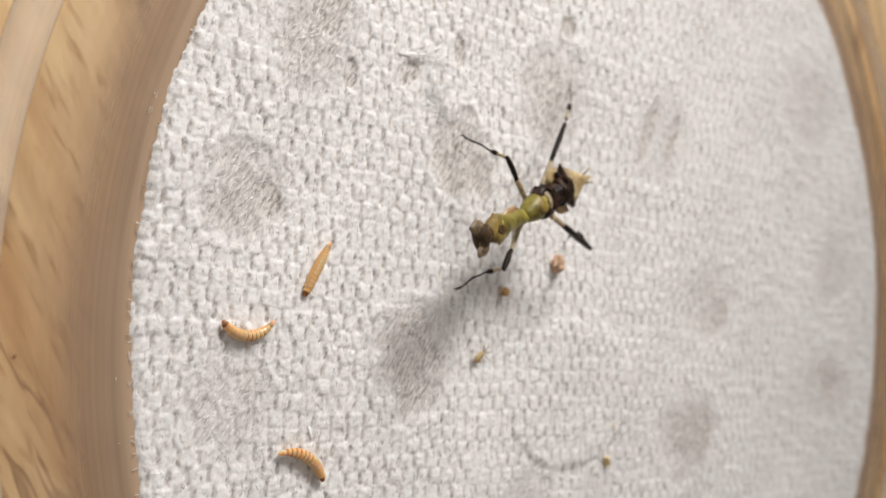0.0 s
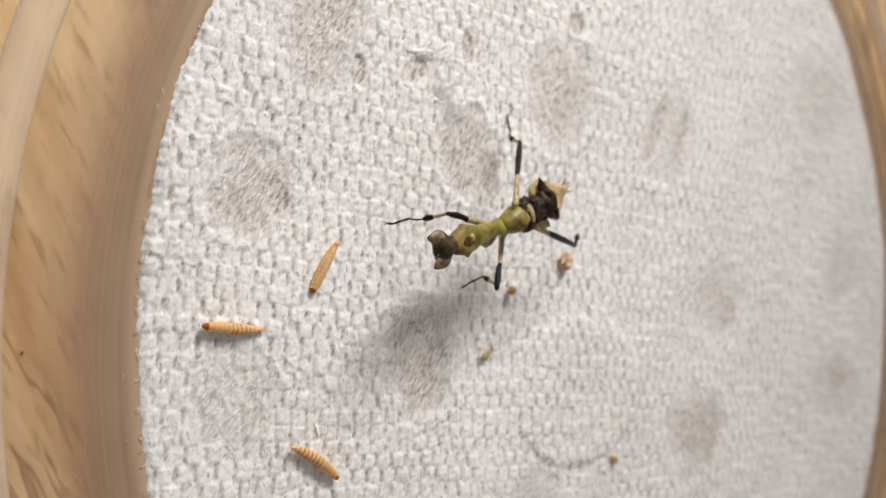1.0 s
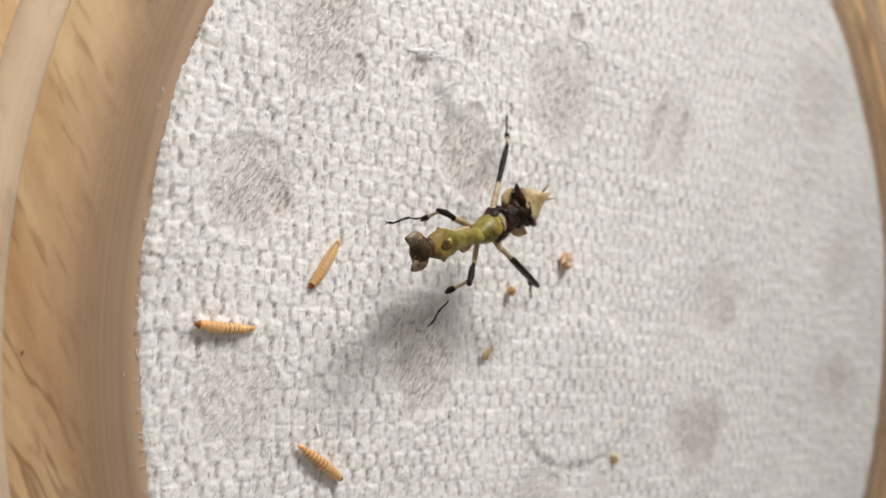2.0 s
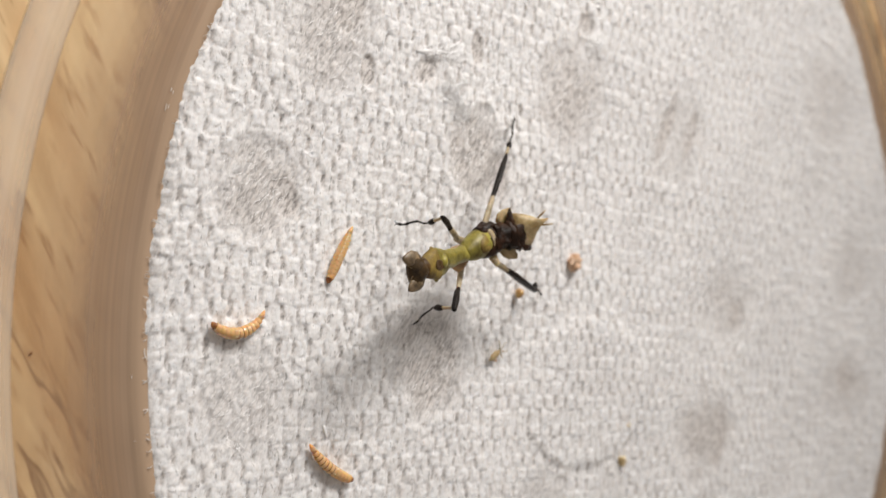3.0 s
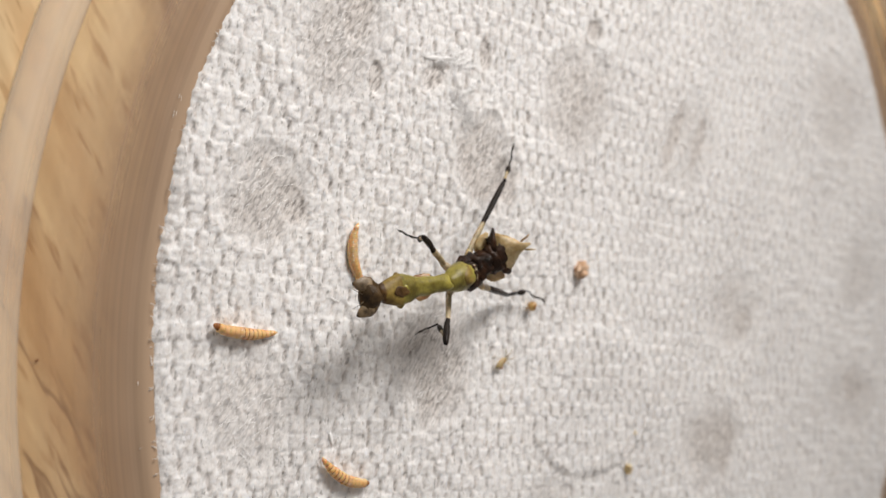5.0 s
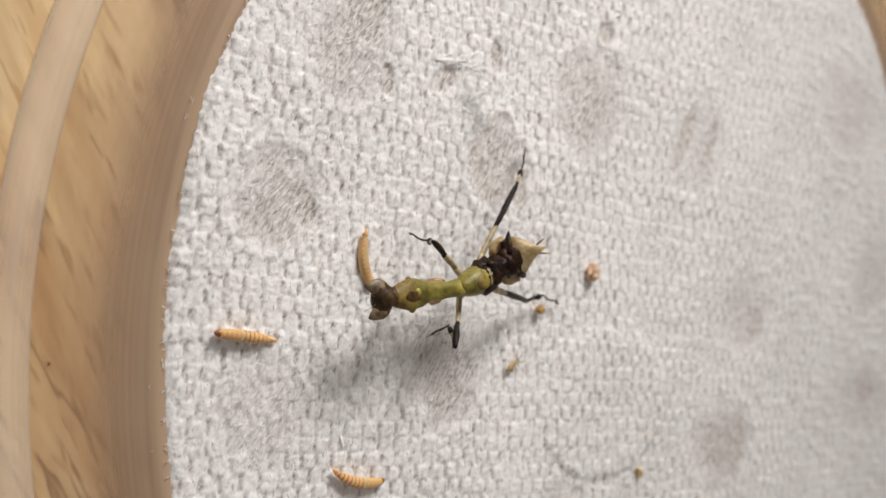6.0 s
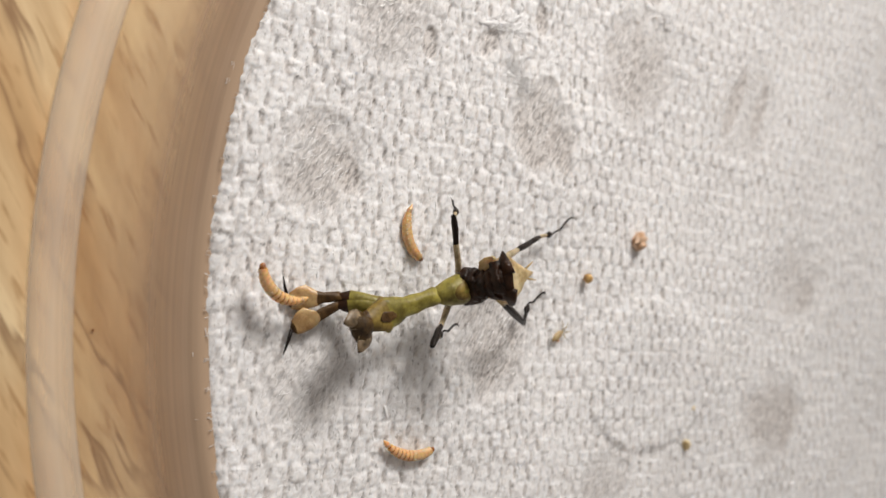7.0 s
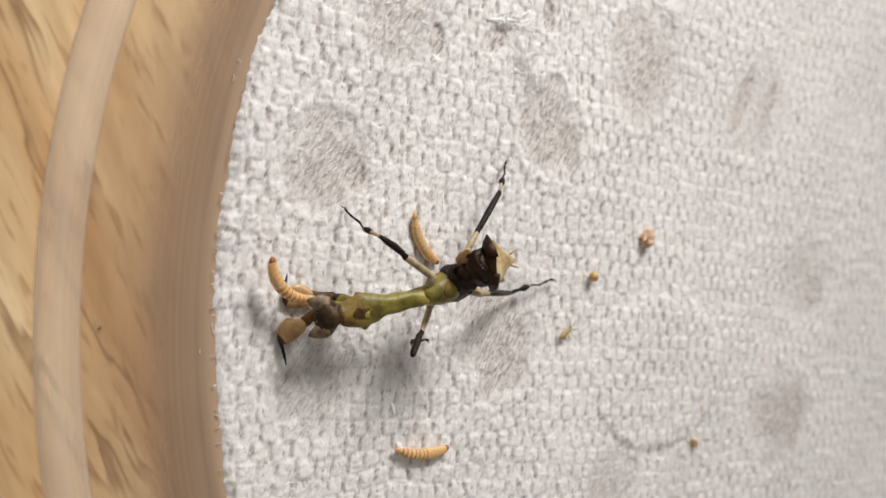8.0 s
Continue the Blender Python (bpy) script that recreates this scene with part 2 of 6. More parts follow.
# ---- the table ----
def make_table():
    bm = bmesh.new()
    bmesh.ops.create_cube(bm, size=1)
    for v in bm.verts:
        v.co = Vector((v.co.x * 1.2 + 0.1, v.co.y * 0.8, v.co.z * 0.03 - 0.015 - 0.0009))
    bmesh.ops.bevel(bm, geom=bm.edges[:], offset=0.004, segments=2, affect="EDGES")
    ob = new("table_top", mesh_of("table_top", bm, WOOD))
    return tagged(ob, "oiled light brown wooden table top with dark grain streaks", "table top", kind="structure")


table_top = make_table()

# ---- the dish ----
CX, CY, R = 23.8, -6.2, 47.6


def turned(profile, mat, steps=360):
    """A body of revolution round the dish's axis from a closed profile of (radius, height) in millimetres."""
    bm = bmesh.new()
    rings = []
    for k in range(steps):
        a = 2 * math.pi * k / steps
        rings.append([bm.verts.new((r * math.cos(a) * MM, r * math.sin(a) * MM, z * MM)) for r, z in profile])
    for k in range(steps):
        p, q = rings[k], rings[(k + 1) % steps]
        for j in range(len(profile)):
            i = (j + 1) % len(profile)
            bm.faces.new((p[j], q[j], q[i], p[i]))
    return bm


dish = tagged(new("plastic_dish"), "shallow round clear plastic dish with a frosted lip on the table", "dish")
dish.location = (CX * MM, CY * MM, 0)


def make_dish():
    base = bmesh.new()
    bmesh.ops.create_circle(base, cap_ends=True, segments=240, radius=R * 0.984 * MM)
    ext = bmesh.ops.extrude_face_region(base, geom=base.faces[:])
    for v in base.verts:
        v.co.z = -0.86 * MM
    for v in (e for e in ext["geom"] if isinstance(e, bmesh.types.BMVert)):
        v.co.z = -0.80 * MM
    part("dish_floor", base, CLEAR, dish)
    ridges = [(R * f, h) for f, h in ((1.145, -0.72), (1.085, -0.74), (1.07, -0.68), (1.056, -0.6), (1.048, -0.5), (1.042, -0.44), (1.036, -0.46), (1.028, -0.4),
                                      (1.022, -0.44), (1.014, -0.3), (1.009, -0.15), (1.004, -0.12), (0.994, -0.12), (0.986, -0.6))]
    part("dish_step", turned([(R * 0.986, -0.86), (R * 1.145, -0.86), *ridges], WALL), WALL, dish, "hazy brown-tinted clear plastic step and flange")
    lip = [(R * 1.172 + math.cos(a) * R * 0.0245, -0.2 + math.sin(a) * 0.65) for a in (2 * math.pi * k / 16 for k in range(16))]
    part("dish_lip", turned(lip, LIP), LIP, dish, "frosted rounded plastic lip")
    # added pale ring that draws the bright highlight along the lip's outer edge
    bead = [(R * 1.1945 + math.cos(a) * 0.1, -0.08 + math.sin(a) * 0.1) for a in (2 * math.pi * k / 8 for k in range(8))]
    part("lip_highlight", turned(bead, LIP_GLINT), LIP_GLINT, dish, "thin pale ring painting the highlight on the lip")


make_dish()
for child in dish.children:
    child.visible_shadow = False

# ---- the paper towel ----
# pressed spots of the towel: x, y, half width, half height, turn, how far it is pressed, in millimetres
# narrow ones at (3.5, 5.6), (-14.6, 3.0), (-9.8, 15.4) paint shaded spot edges
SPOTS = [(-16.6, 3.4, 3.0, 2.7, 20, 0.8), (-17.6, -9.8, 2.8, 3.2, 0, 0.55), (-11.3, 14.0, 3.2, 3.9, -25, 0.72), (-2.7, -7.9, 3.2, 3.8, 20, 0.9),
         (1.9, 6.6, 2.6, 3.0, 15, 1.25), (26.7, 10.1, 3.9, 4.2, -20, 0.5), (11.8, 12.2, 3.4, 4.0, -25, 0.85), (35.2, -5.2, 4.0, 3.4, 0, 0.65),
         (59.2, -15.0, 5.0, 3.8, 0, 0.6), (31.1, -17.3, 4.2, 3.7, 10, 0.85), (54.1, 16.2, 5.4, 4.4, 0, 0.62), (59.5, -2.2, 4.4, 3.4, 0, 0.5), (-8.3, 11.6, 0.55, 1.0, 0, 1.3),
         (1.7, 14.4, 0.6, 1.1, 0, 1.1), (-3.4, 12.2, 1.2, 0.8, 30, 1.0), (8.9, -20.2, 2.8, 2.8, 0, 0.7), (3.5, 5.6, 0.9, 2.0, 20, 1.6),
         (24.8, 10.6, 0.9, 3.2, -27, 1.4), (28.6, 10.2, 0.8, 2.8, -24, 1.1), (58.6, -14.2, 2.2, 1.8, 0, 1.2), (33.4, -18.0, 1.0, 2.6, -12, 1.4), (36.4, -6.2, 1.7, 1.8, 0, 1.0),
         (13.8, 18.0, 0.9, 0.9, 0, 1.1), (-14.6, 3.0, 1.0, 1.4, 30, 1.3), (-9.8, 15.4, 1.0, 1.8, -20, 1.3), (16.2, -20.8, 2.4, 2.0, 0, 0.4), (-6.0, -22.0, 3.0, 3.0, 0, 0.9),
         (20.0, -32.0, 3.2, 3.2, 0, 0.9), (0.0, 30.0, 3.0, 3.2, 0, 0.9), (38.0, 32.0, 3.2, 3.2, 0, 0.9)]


GRIDS = {}


def lattice(x, y, size, turn, stretch, seed):
    """Smooth noise from 0 to 1 with cells of that size in millimetres, stretched along a direction."""
    c, s = math.cos(radians(turn)), math.sin(radians(turn))
    u, v = (x * c + y * s) / (size * stretch) + 400.37, (-x * s + y * c) / size + 400.11
    if seed not in GRIDS:
        GRIDS[seed] = np.random.default_rng(seed).random((512, 512))
    grid = GRIDS[seed]
    iu, iv = np.floor(u).astype(int), np.floor(v).astype(int)
    fu, fv = u - iu, v - iv
    fu, fv = fu * fu * (3 - 2 * fu), fv * fv * (3 - 2 * fv)
    g = lambda p, q: grid[(iu + p) % 512, (iv + q) % 512]
    return (g(0, 0) * (1 - fu) + g(1, 0) * fu) * (1 - fv) + (g(0, 1) * (1 - fu) + g(1, 1) * fu) * fv


def paper_height(x, y):
    """Height of the towel and how far its colour is darkened (pressed spots, painted shade of gaps), at places in
    millimetres: puffs of a weave, fibres, pressed spots, a round pillow, waves.
    """
    wx = x + 0.5 * (lattice(x, y, 5.0, 0, 1, 1) - 0.5) + 0.16 * (lattice(x, y, 1.1, 0, 1, 2) - 0.5)
    wy = y + 0.6 * (lattice(x, y, 5.0, 0, 1, 3) - 0.5) + 0.16 * (lattice(x, y, 1.1, 0, 1, 4) - 0.5)
    a = radians(-6)
    u = (wx * math.cos(a) + wy * math.sin(a)) / 1.22
    v = (-wx * math.sin(a) + wy * math.cos(a)) / 1.05
    iv = np.floor(v)
    u = u + 0.24 * np.sin(iv * 2.4) + 0.12 * (lattice(x, y, 0.9, 0, 1, 5) - 0.5)
    iu = np.floor(u)
    rnd = np.abs(np.sin(iu * 12.9898 + iv * 78.233) * 43758.5453) % 1.0
    rnd2 = np.abs(np.sin(iu * 39.346 + iv * 11.135) * 24634.6345) % 1.0
    cu, cv = np.abs(u - iu - 0.5) * 2, np.abs(v - iv - 0.5) * 2
    weave = 0.19 * np.sqrt(np.clip(1 - 0.6 * cu ** 6 - (0.3 + 0.35 * rnd) * cv ** 5, 0, 1)) * (0.65 + 0.5 * rnd)
    slot = np.exp(-((1 - cu) / (0.20 + 0.08 * rnd2)) ** 4) * np.clip(3.0 - 3.3 * cv, 0, 1) * (0.3 + 0.7 * rnd2)
    strokes = np.clip(lattice(x, y, 0.22, 84, 3.2, 51) * 2.2 - 1.2, 0, 1) + np.clip(lattice(x, y, 0.17, 66, 2.6, 52) * 2.2 - 1.25, 0, 1)
    fibres = sum(1 - 2 * np.abs(lattice(x, y, sz, tn, 3.5, sd) - 0.5) for sz, tn, sd in ((0.17, 62, 11), (0.14, 40, 12), (0.19, 88, 13), (0.14, 10, 14))) / 4
    hairs = sum(1 - 2 * np.abs(lattice(x, y, sz, tn, 4.5, sd) - 0.5) for sz, tn, sd in ((0.20, 54, 15), (0.16, 62, 16), (0.24, 46, 17))) / 3
    mid = lattice(x, y, 0.38, 0, 1, 21) + lattice(x, y, 0.24, 0, 1, 22) - 1
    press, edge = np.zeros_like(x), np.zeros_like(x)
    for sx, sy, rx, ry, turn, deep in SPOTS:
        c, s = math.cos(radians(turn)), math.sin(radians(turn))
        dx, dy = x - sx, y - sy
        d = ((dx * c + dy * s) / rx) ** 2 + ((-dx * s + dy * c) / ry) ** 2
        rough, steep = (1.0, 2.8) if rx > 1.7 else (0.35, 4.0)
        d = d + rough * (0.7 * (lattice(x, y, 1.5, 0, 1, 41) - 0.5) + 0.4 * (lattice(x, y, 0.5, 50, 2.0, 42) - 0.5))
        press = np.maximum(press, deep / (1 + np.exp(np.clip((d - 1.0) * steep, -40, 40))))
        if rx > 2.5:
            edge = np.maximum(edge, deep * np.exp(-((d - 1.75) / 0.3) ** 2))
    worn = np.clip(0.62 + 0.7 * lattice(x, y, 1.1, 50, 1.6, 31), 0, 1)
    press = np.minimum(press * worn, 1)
    off = np.hypot((x - 14.4) / 7.8, (y + 11.8) / 6.1) - 1
    ring = off * 7.0
    pillow = 0.20 / (1 + np.exp(np.clip(ring * 3.5, -40, 40))) - 0.09 * np.exp(-(ring / 0.35) ** 2) * np.clip((-9.5 - y) / 5, 0, 1)
    waves = 0.12 * np.sin(x * 0.21 + 0.7) * np.sin(y * 0.26 + 0.3) + 0.08 * np.sin(x * 0.47 - y * 0.33)
    z = (weave - 0.13 * slot - 0.03 * strokes) * (1 - 0.94 * press) + 0.11 * (fibres - 0.6) * (1 - 0.6 * press) + 0.18 * (hairs - 0.6) * press + 0.045 * mid * (1 - 0.5 * press)
    z = z - 0.10 * press + 0.07 * edge + pillow + waves - 0.06
    # shade in the weave slots and along the pillow's groove goes into the colour
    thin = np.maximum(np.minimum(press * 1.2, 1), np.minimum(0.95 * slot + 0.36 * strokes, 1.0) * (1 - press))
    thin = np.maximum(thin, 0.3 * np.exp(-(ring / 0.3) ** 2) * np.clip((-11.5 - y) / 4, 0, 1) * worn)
    z = np.maximum(z, -0.76)
    return z, thin


def make_paper():
    step = 0.1
    n = int(2 * R / step) + 3
    ax = (np.arange(n) - (n - 1) / 2) * step
    gx, gy = np.meshgrid(ax, ax)
    ang = np.arctan2(gy, gx)
    edge = R * (0.998 + 0.0025 * np.sin(ang * 9 + 1) + 0.0018 * np.sin(ang * 23) + 0.0012 * np.sin(ang * 61) + 0.0009 * np.sin(ang * 271 + 2 * np.sin(ang * 17)) + 0.0006 * np.sin(ang * 523))
    rad = np.hypot(gx, gy)
    keep = rad <= edge + step
    pull = np.where(rad > edge, edge / np.maximum(rad, 1e-6), 1.0)
    gx, gy = gx * pull, gy * pull
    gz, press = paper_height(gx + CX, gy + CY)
    rim = np.clip((rad - edge + 0.6) / 0.6, 0, 1)
    gz = gz * (1 - rim) - 0.17 * rim ** 2
    index = np.full(gx.shape, -1)
    index[keep] = np.arange(keep.sum())
    verts = np.stack([gx[keep], gy[keep], gz[keep]], 1) * MM
    q = np.stack([index[:-1, :-1], index[:-1, 1:], index[1:, 1:], index[1:, :-1]], -1).reshape(-1, 4)
    inner = np.zeros(gx.shape, bool)
    inner[keep] = (rad <= edge)[keep]
    some = np.stack([inner[:-1, :-1], inner[:-1, 1:], inner[1:, 1:], inner[1:, :-1]], -1).reshape(-1, 4).sum(1)
    q = q[(q >= 0).all(1) & (some >= 2)]
    me = bpy.data.meshes.new("paper_towel")
    me.vertices.add(len(verts))
    me.vertices.foreach_set("co", verts.ravel())
    me.loops.add(len(q) * 4)
    me.loops.foreach_set("vertex_index", q.ravel())
    me.polygons.add(len(q))
    me.polygons.foreach_set("loop_start", np.arange(len(q)) * 4)
    me.polygons.foreach_set("use_smooth", np.ones(len(q), bool))
    me.update(calc_edges=True)
    # besides the pressed spots this holds the painted shade of slots and groove
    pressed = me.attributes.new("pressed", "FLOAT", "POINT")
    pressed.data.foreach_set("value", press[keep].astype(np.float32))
    me.materials.append(PAPER)
    ob = new("paper_towel", me)
    ob.location = (CX * MM, CY * MM, 0)
    return tagged(ob, "round white woven-textured paper towel with pressed spots lying in the dish", "paper towel")


paper = make_paper()


def make_fibres(name, label, rows, thick, seed, curl=1.2):
    """Loose paper fibres, and the rods for glints on the dish step, each a thin bent rod: rows of (x, y, heading,
    length, lift), in millimetres.
    """
    rng = np.random.default_rng(seed)
    x, y, h, length, lift = np.array(rows).T
    bend = rng.uniform(-curl, curl, len(rows))
    verts = np.zeros((len(rows), 5, 3, 3))
    for k in range(5):
        z, _ = paper_height(x, y)
        z = np.where(np.hypot(x - CX, y - CY) < R, z, -0.25) + lift * (0.3 + 0.7 * math.sin(math.pi * k / 4))
        r = thick * (1.0 if 0 < k < 4 else 0.4)
        for n, a in enumerate((0.0, 2.1, 4.2)):
            verts[:, k, n] = np.stack([x - np.sin(h) * r * math.cos(a), y + np.cos(h) * r * math.cos(a), z + r * math.sin(a)], -1) * MM
        x, y, h = x + np.cos(h) * length / 4, y + np.sin(h) * length / 4, h + bend / 4
    faces = []
    for n0 in range(0, len(rows) * 15, 15):
        for k in range(4):
            for a in range(3):
                p, q = n0 + 3 * k + a, n0 + 3 * k + (a + 1) % 3
                faces.append((p, q, q + 3, p + 3))
    verts = verts.reshape(-1, 3).tolist()
    me = bpy.data.meshes.new(name)
    me.from_pydata(verts, [], faces)
    me.materials.append(FIBRE)
    return tagged(new(name, me), label, "paper fibres", kind="stuff")


rng = np.random.default_rng(7)
loose = []
while len(loose) < 2600:
    x, y = rng.uniform(-24, 40), rng.uniform(-28, 24)
    if np.hypot(x - CX, y - CY) < R * 0.985:
        loose.append((x, y, rng.uniform(0, 6.28), rng.uniform(0.3, 1.0), rng.uniform(0.0, 0.08)))
for sx, sy, rx, ry, turn, deep in SPOTS[:8]:
    for k in range(90):
        loose.append((sx + rng.normal(0, rx * 0.55), sy + rng.normal(0, ry * 0.55), radians(50) + rng.normal(0, 0.4), rng.uniform(0.3, 0.9), rng.uniform(0.0, 0.08)))
for sx, sy, rx, ry, head in ((-2.6, 13.6, 1.2, 0.5, 0.1), (-0.9, 13.4, 0.8, 0.4, 0.5), (-0.6, 10.6, 0.9, 0.9, 2.6), (0.2, 9.4, 0.7, 0.9, 2.2), (14.3, 16.6, 1.0, 0.5, 0.4), (2.5, 11.5, 1.5, 0.8, 0.8)):
    for k in range(60):
        loose.append((sx + rng.normal(0, rx * 0.5), sy + rng.normal(0, ry * 0.5), head + rng.normal(0, 0.5), rng.uniform(0.8, 2.0), rng.uniform(0.0, 0.10)))
make_fibres("loose_fibres", "fine white fibres lying on the paper towel", loose, 0.015, 8)
rim = []
for k in range(420):
    a = rng.uniform(0, 2 * math.pi)
    rim.append((CX + math.cos(a) * R * 0.994, CY + math.sin(a) * R * 0.994, a + rng.normal(0, 0.6), rng.uniform(0.35, 1.0), 0.05))
# white rods in place of the lamp's glints on the step beside the paper
step_glints = []
for k in range(190):
    a, f = rng.uniform(0, 2 * math.pi), rng.choice([1.003, 1.005, 1.007, 1.012])
    for j in range(rng.integers(1, 3)):
        step_glints.append((CX + math.cos(a) * R * (f + 0.003 * j), CY + math.sin(a) * R * (f + 0.003 * j), a + 1.57 + rng.normal(0, 0.12), rng.uniform(0.2, 0.7), 0.02))
make_fibres("step_glints", "thin white rods standing in for glints on the dish step", step_glints, 0.020, 10, 0.25)
make_fibres("edge_fibres", "white fibres sticking out of the cut paper edge", rim, 0.022, 9)


# ---- crumbs ----
def crumb(name, x, y, size, mat, label, seed, flat=0.6):
    bm = rumple(blob(size, size * 0.8, size * flat, sub=3), size * 0.5, 2.2 / size, seed)
    ob = new(name, mesh_of(name, bm, mat))
    ob.location = (x * MM, y * MM, (0.04 + size * flat * 0.6) * MM)
    ob.rotation_euler = (0, 0, seed)
    return tagged(ob, label, "crumb")


crumb("food_crumb", 12.1, -1.2, 0.78, CRUMB, "orange-brown food crumb on the paper towel", 1.3)
crumb("food_crumb", 18.6, -17.8, 0.45, YELLOW, "small yellow food crumb on the paper towel", 2.1)
crumb("food_crumb", 19.4, -14.9, 0.28, YELLOW, "tiny pale yellow food crumb on the paper towel", 3.7)
crumb("food_crumb", 3.4, -8.1, 0.26, CRUMB, "tiny orange food crumb on the paper towel", 4.9)


speck = crumb("dark_speck", -29.6, -5.7, 0.07, LHEAD, "tiny dark speck on the wooden table", 0.4)
speck.location.z = -0.84 * MM


def make_husk():
    husk = tagged(new("insect_husk"), "pale straw-coloured shed insect skin on the paper towel", "insect husk")
    husk.location = (3.9 * MM, -7.6 * MM, 0.25 * MM)
    part("husk_body", rumple(loft([(0, 0.05, 0.05), (0.3, 0.22, 0.15), (0.8, 0.25, 0.18), (1.2, 0.05, 0.05)]), 0.05, 2), CREAM, husk).rotation_euler = (radians(90), 0, radians(-55))
    for k in range(4):
        leg = part("husk_leg", loft([(0, 0.04, 0.04), (0.45, 0.035, 0.035), (0.8, 0.02, 0.02, 0.15, 0)], 6), PALE, husk)
        leg.rotation_euler = (radians(80), 0, radians(20 + 55 * k))
    return husk


make_husk()


def scrap(x, y, length, width, heading, seed):
    bm = rumple(loft([(-length / 2, 0.05, 0.03), (-length / 4, width, width * 0.7), (length / 4, width * 0.8, width * 0.6), (length / 2, 0.06, 0.03)], 10), width * 0.6, 1.6 / width, seed)
    ob = new("paper_scrap", mesh_of("paper_scrap", bm, FIBRE))
    ob.matrix_world = Matrix.Translation((x * MM, y * MM, 0.10 * MM)) @ Euler((radians(90), 0, radians(heading))).to_matrix().to_4x4()
    return tagged(ob, "torn bright white paper scrap on the paper towel", "paper scrap", "torn paper scraps")


for row in ((-11.0, -14.3, 1.0, 0.2, 35, 1.0), (-11.6, -11.8, 0.9, 0.1, 15, 2.0), (-2.6, 13.6, 3.2, 0.16, 96, 3.0), (-0.9, 14.2, 1.6, 0.12, 120, 4.0), (15.2, 19.7, 1.6, 0.2, 110, 5.0), (-1.2, 10.2, 1.4, 0.16, 70, 6.0)):
    scrap(*row)


# ---- the brown ball ----
ball = tagged(new("brown_ball", mesh_of("brown_ball", rumple(blob(0.36, 0.36, 0.34, sub=3), 0.05, 3, 2.0), SEED)),
              "small round glossy brown ball lying on the paper towel", "ball")
BALL_ROWS = [
    (0.0, 6.08, -3.23, 0),
    (1.5, 5.97, -3.34, 25),
    (3.0, 5.86, -3.41, 50),
    (3.5, 5.88, -3.34, 75),
    (4.5, 6.59, -3.74, 100),
    (6.0, 6.22, -3.90, 125),
    (6.5, 6.25, -3.79, 150),
    (6.8, 6.45, -3.95, 175),
    (7.0, 6.43, -3.88, 200),
    (8.0, 6.25, -3.93, 225),
]


# ---- larvae ----
def segment_mesh(k, n, banded):
    """One ring of a larva: a pale smooth hoop; the hind ones have a thin brown band behind them."""
    f = (k + 0.5) / n
    r = 0.365 * (1 - abs(2 * f - 0.85) ** 2.5 * 0.48)
    half = 1.95 / n
    hind = banded and f > 0.4
    edge = 0.93 if hind else 0.997
    bm = loft([(-half * 1.05, r * edge, r * edge * 0.95, 0, 0, 1), (-half * (0.4 if hind else 0.9), r * 0.98, r * 0.935, 0, 0, 1), (-half * (0.05 if hind else 0.2), r, r * 0.95, 0, 0, 0),
               (half * 0.4, r, r * 0.95, 0, 0, 0), (half * 0.85, r * 0.99, r * 0.94, 0, 0, 0), (half * 1.12, r * (0.94 if hind else 0.992), r * (0.89 if hind else 0.943), 0, 0, 0)], 18)
    if f > 0.35 and not hind:
        for s in (-1, 1):
            blob(0.055, 0.05, 0.065, bm, (s * r * 0.5, r * 0.78, 0), 2, 1)
    if f < 0.3:
        for s in (-1, 1):
            blob(0.05, 0.16, 0.05, bm, (s * r * 0.6, -r * 0.75, 0), 0, 1)
    return mesh_of("segment", bm, LARVA, BAND if hind else SOFT_BAND, DOT)


SEGMENTS = 12
SEGMENT_MESHES = {b: [segment_mesh(k, SEGMENTS, b) for k in range(SEGMENTS)] for b in (False, True)}


def make_larva(label, banded):
    larva = tagged(new("larva"), label, "larva", "larvae on the paper towel")
    head = part("head", rumple(loft([(-0.22, 0.07, 0.06), (-0.15, 0.15, 0.13), (0.0, 0.205, 0.185), (0.15, 0.22, 0.2)], 14), 0.03, 3), LHEAD, larva, "dark brown head capsule")
    rings = [part("segment", me, LARVA, larva) for me in SEGMENT_MESHES[banded]]
    tail = part("tail", loft([(-0.25, 0.2, 0.19), (-0.05, 0.15, 0.14), (0.12, 0.09, 0.08), (0.25, 0.02, 0.02)], 12), LARVA, larva, "amber tapering tail")
    return larva, [head, *rings, tail]


LARVAE = [make_larva("amber larva with a row of pale dots on the paper towel", False),
          make_larva("striped amber larva that the mantis catches", True),
          make_larva("striped amber larva curled on the paper towel", True)]
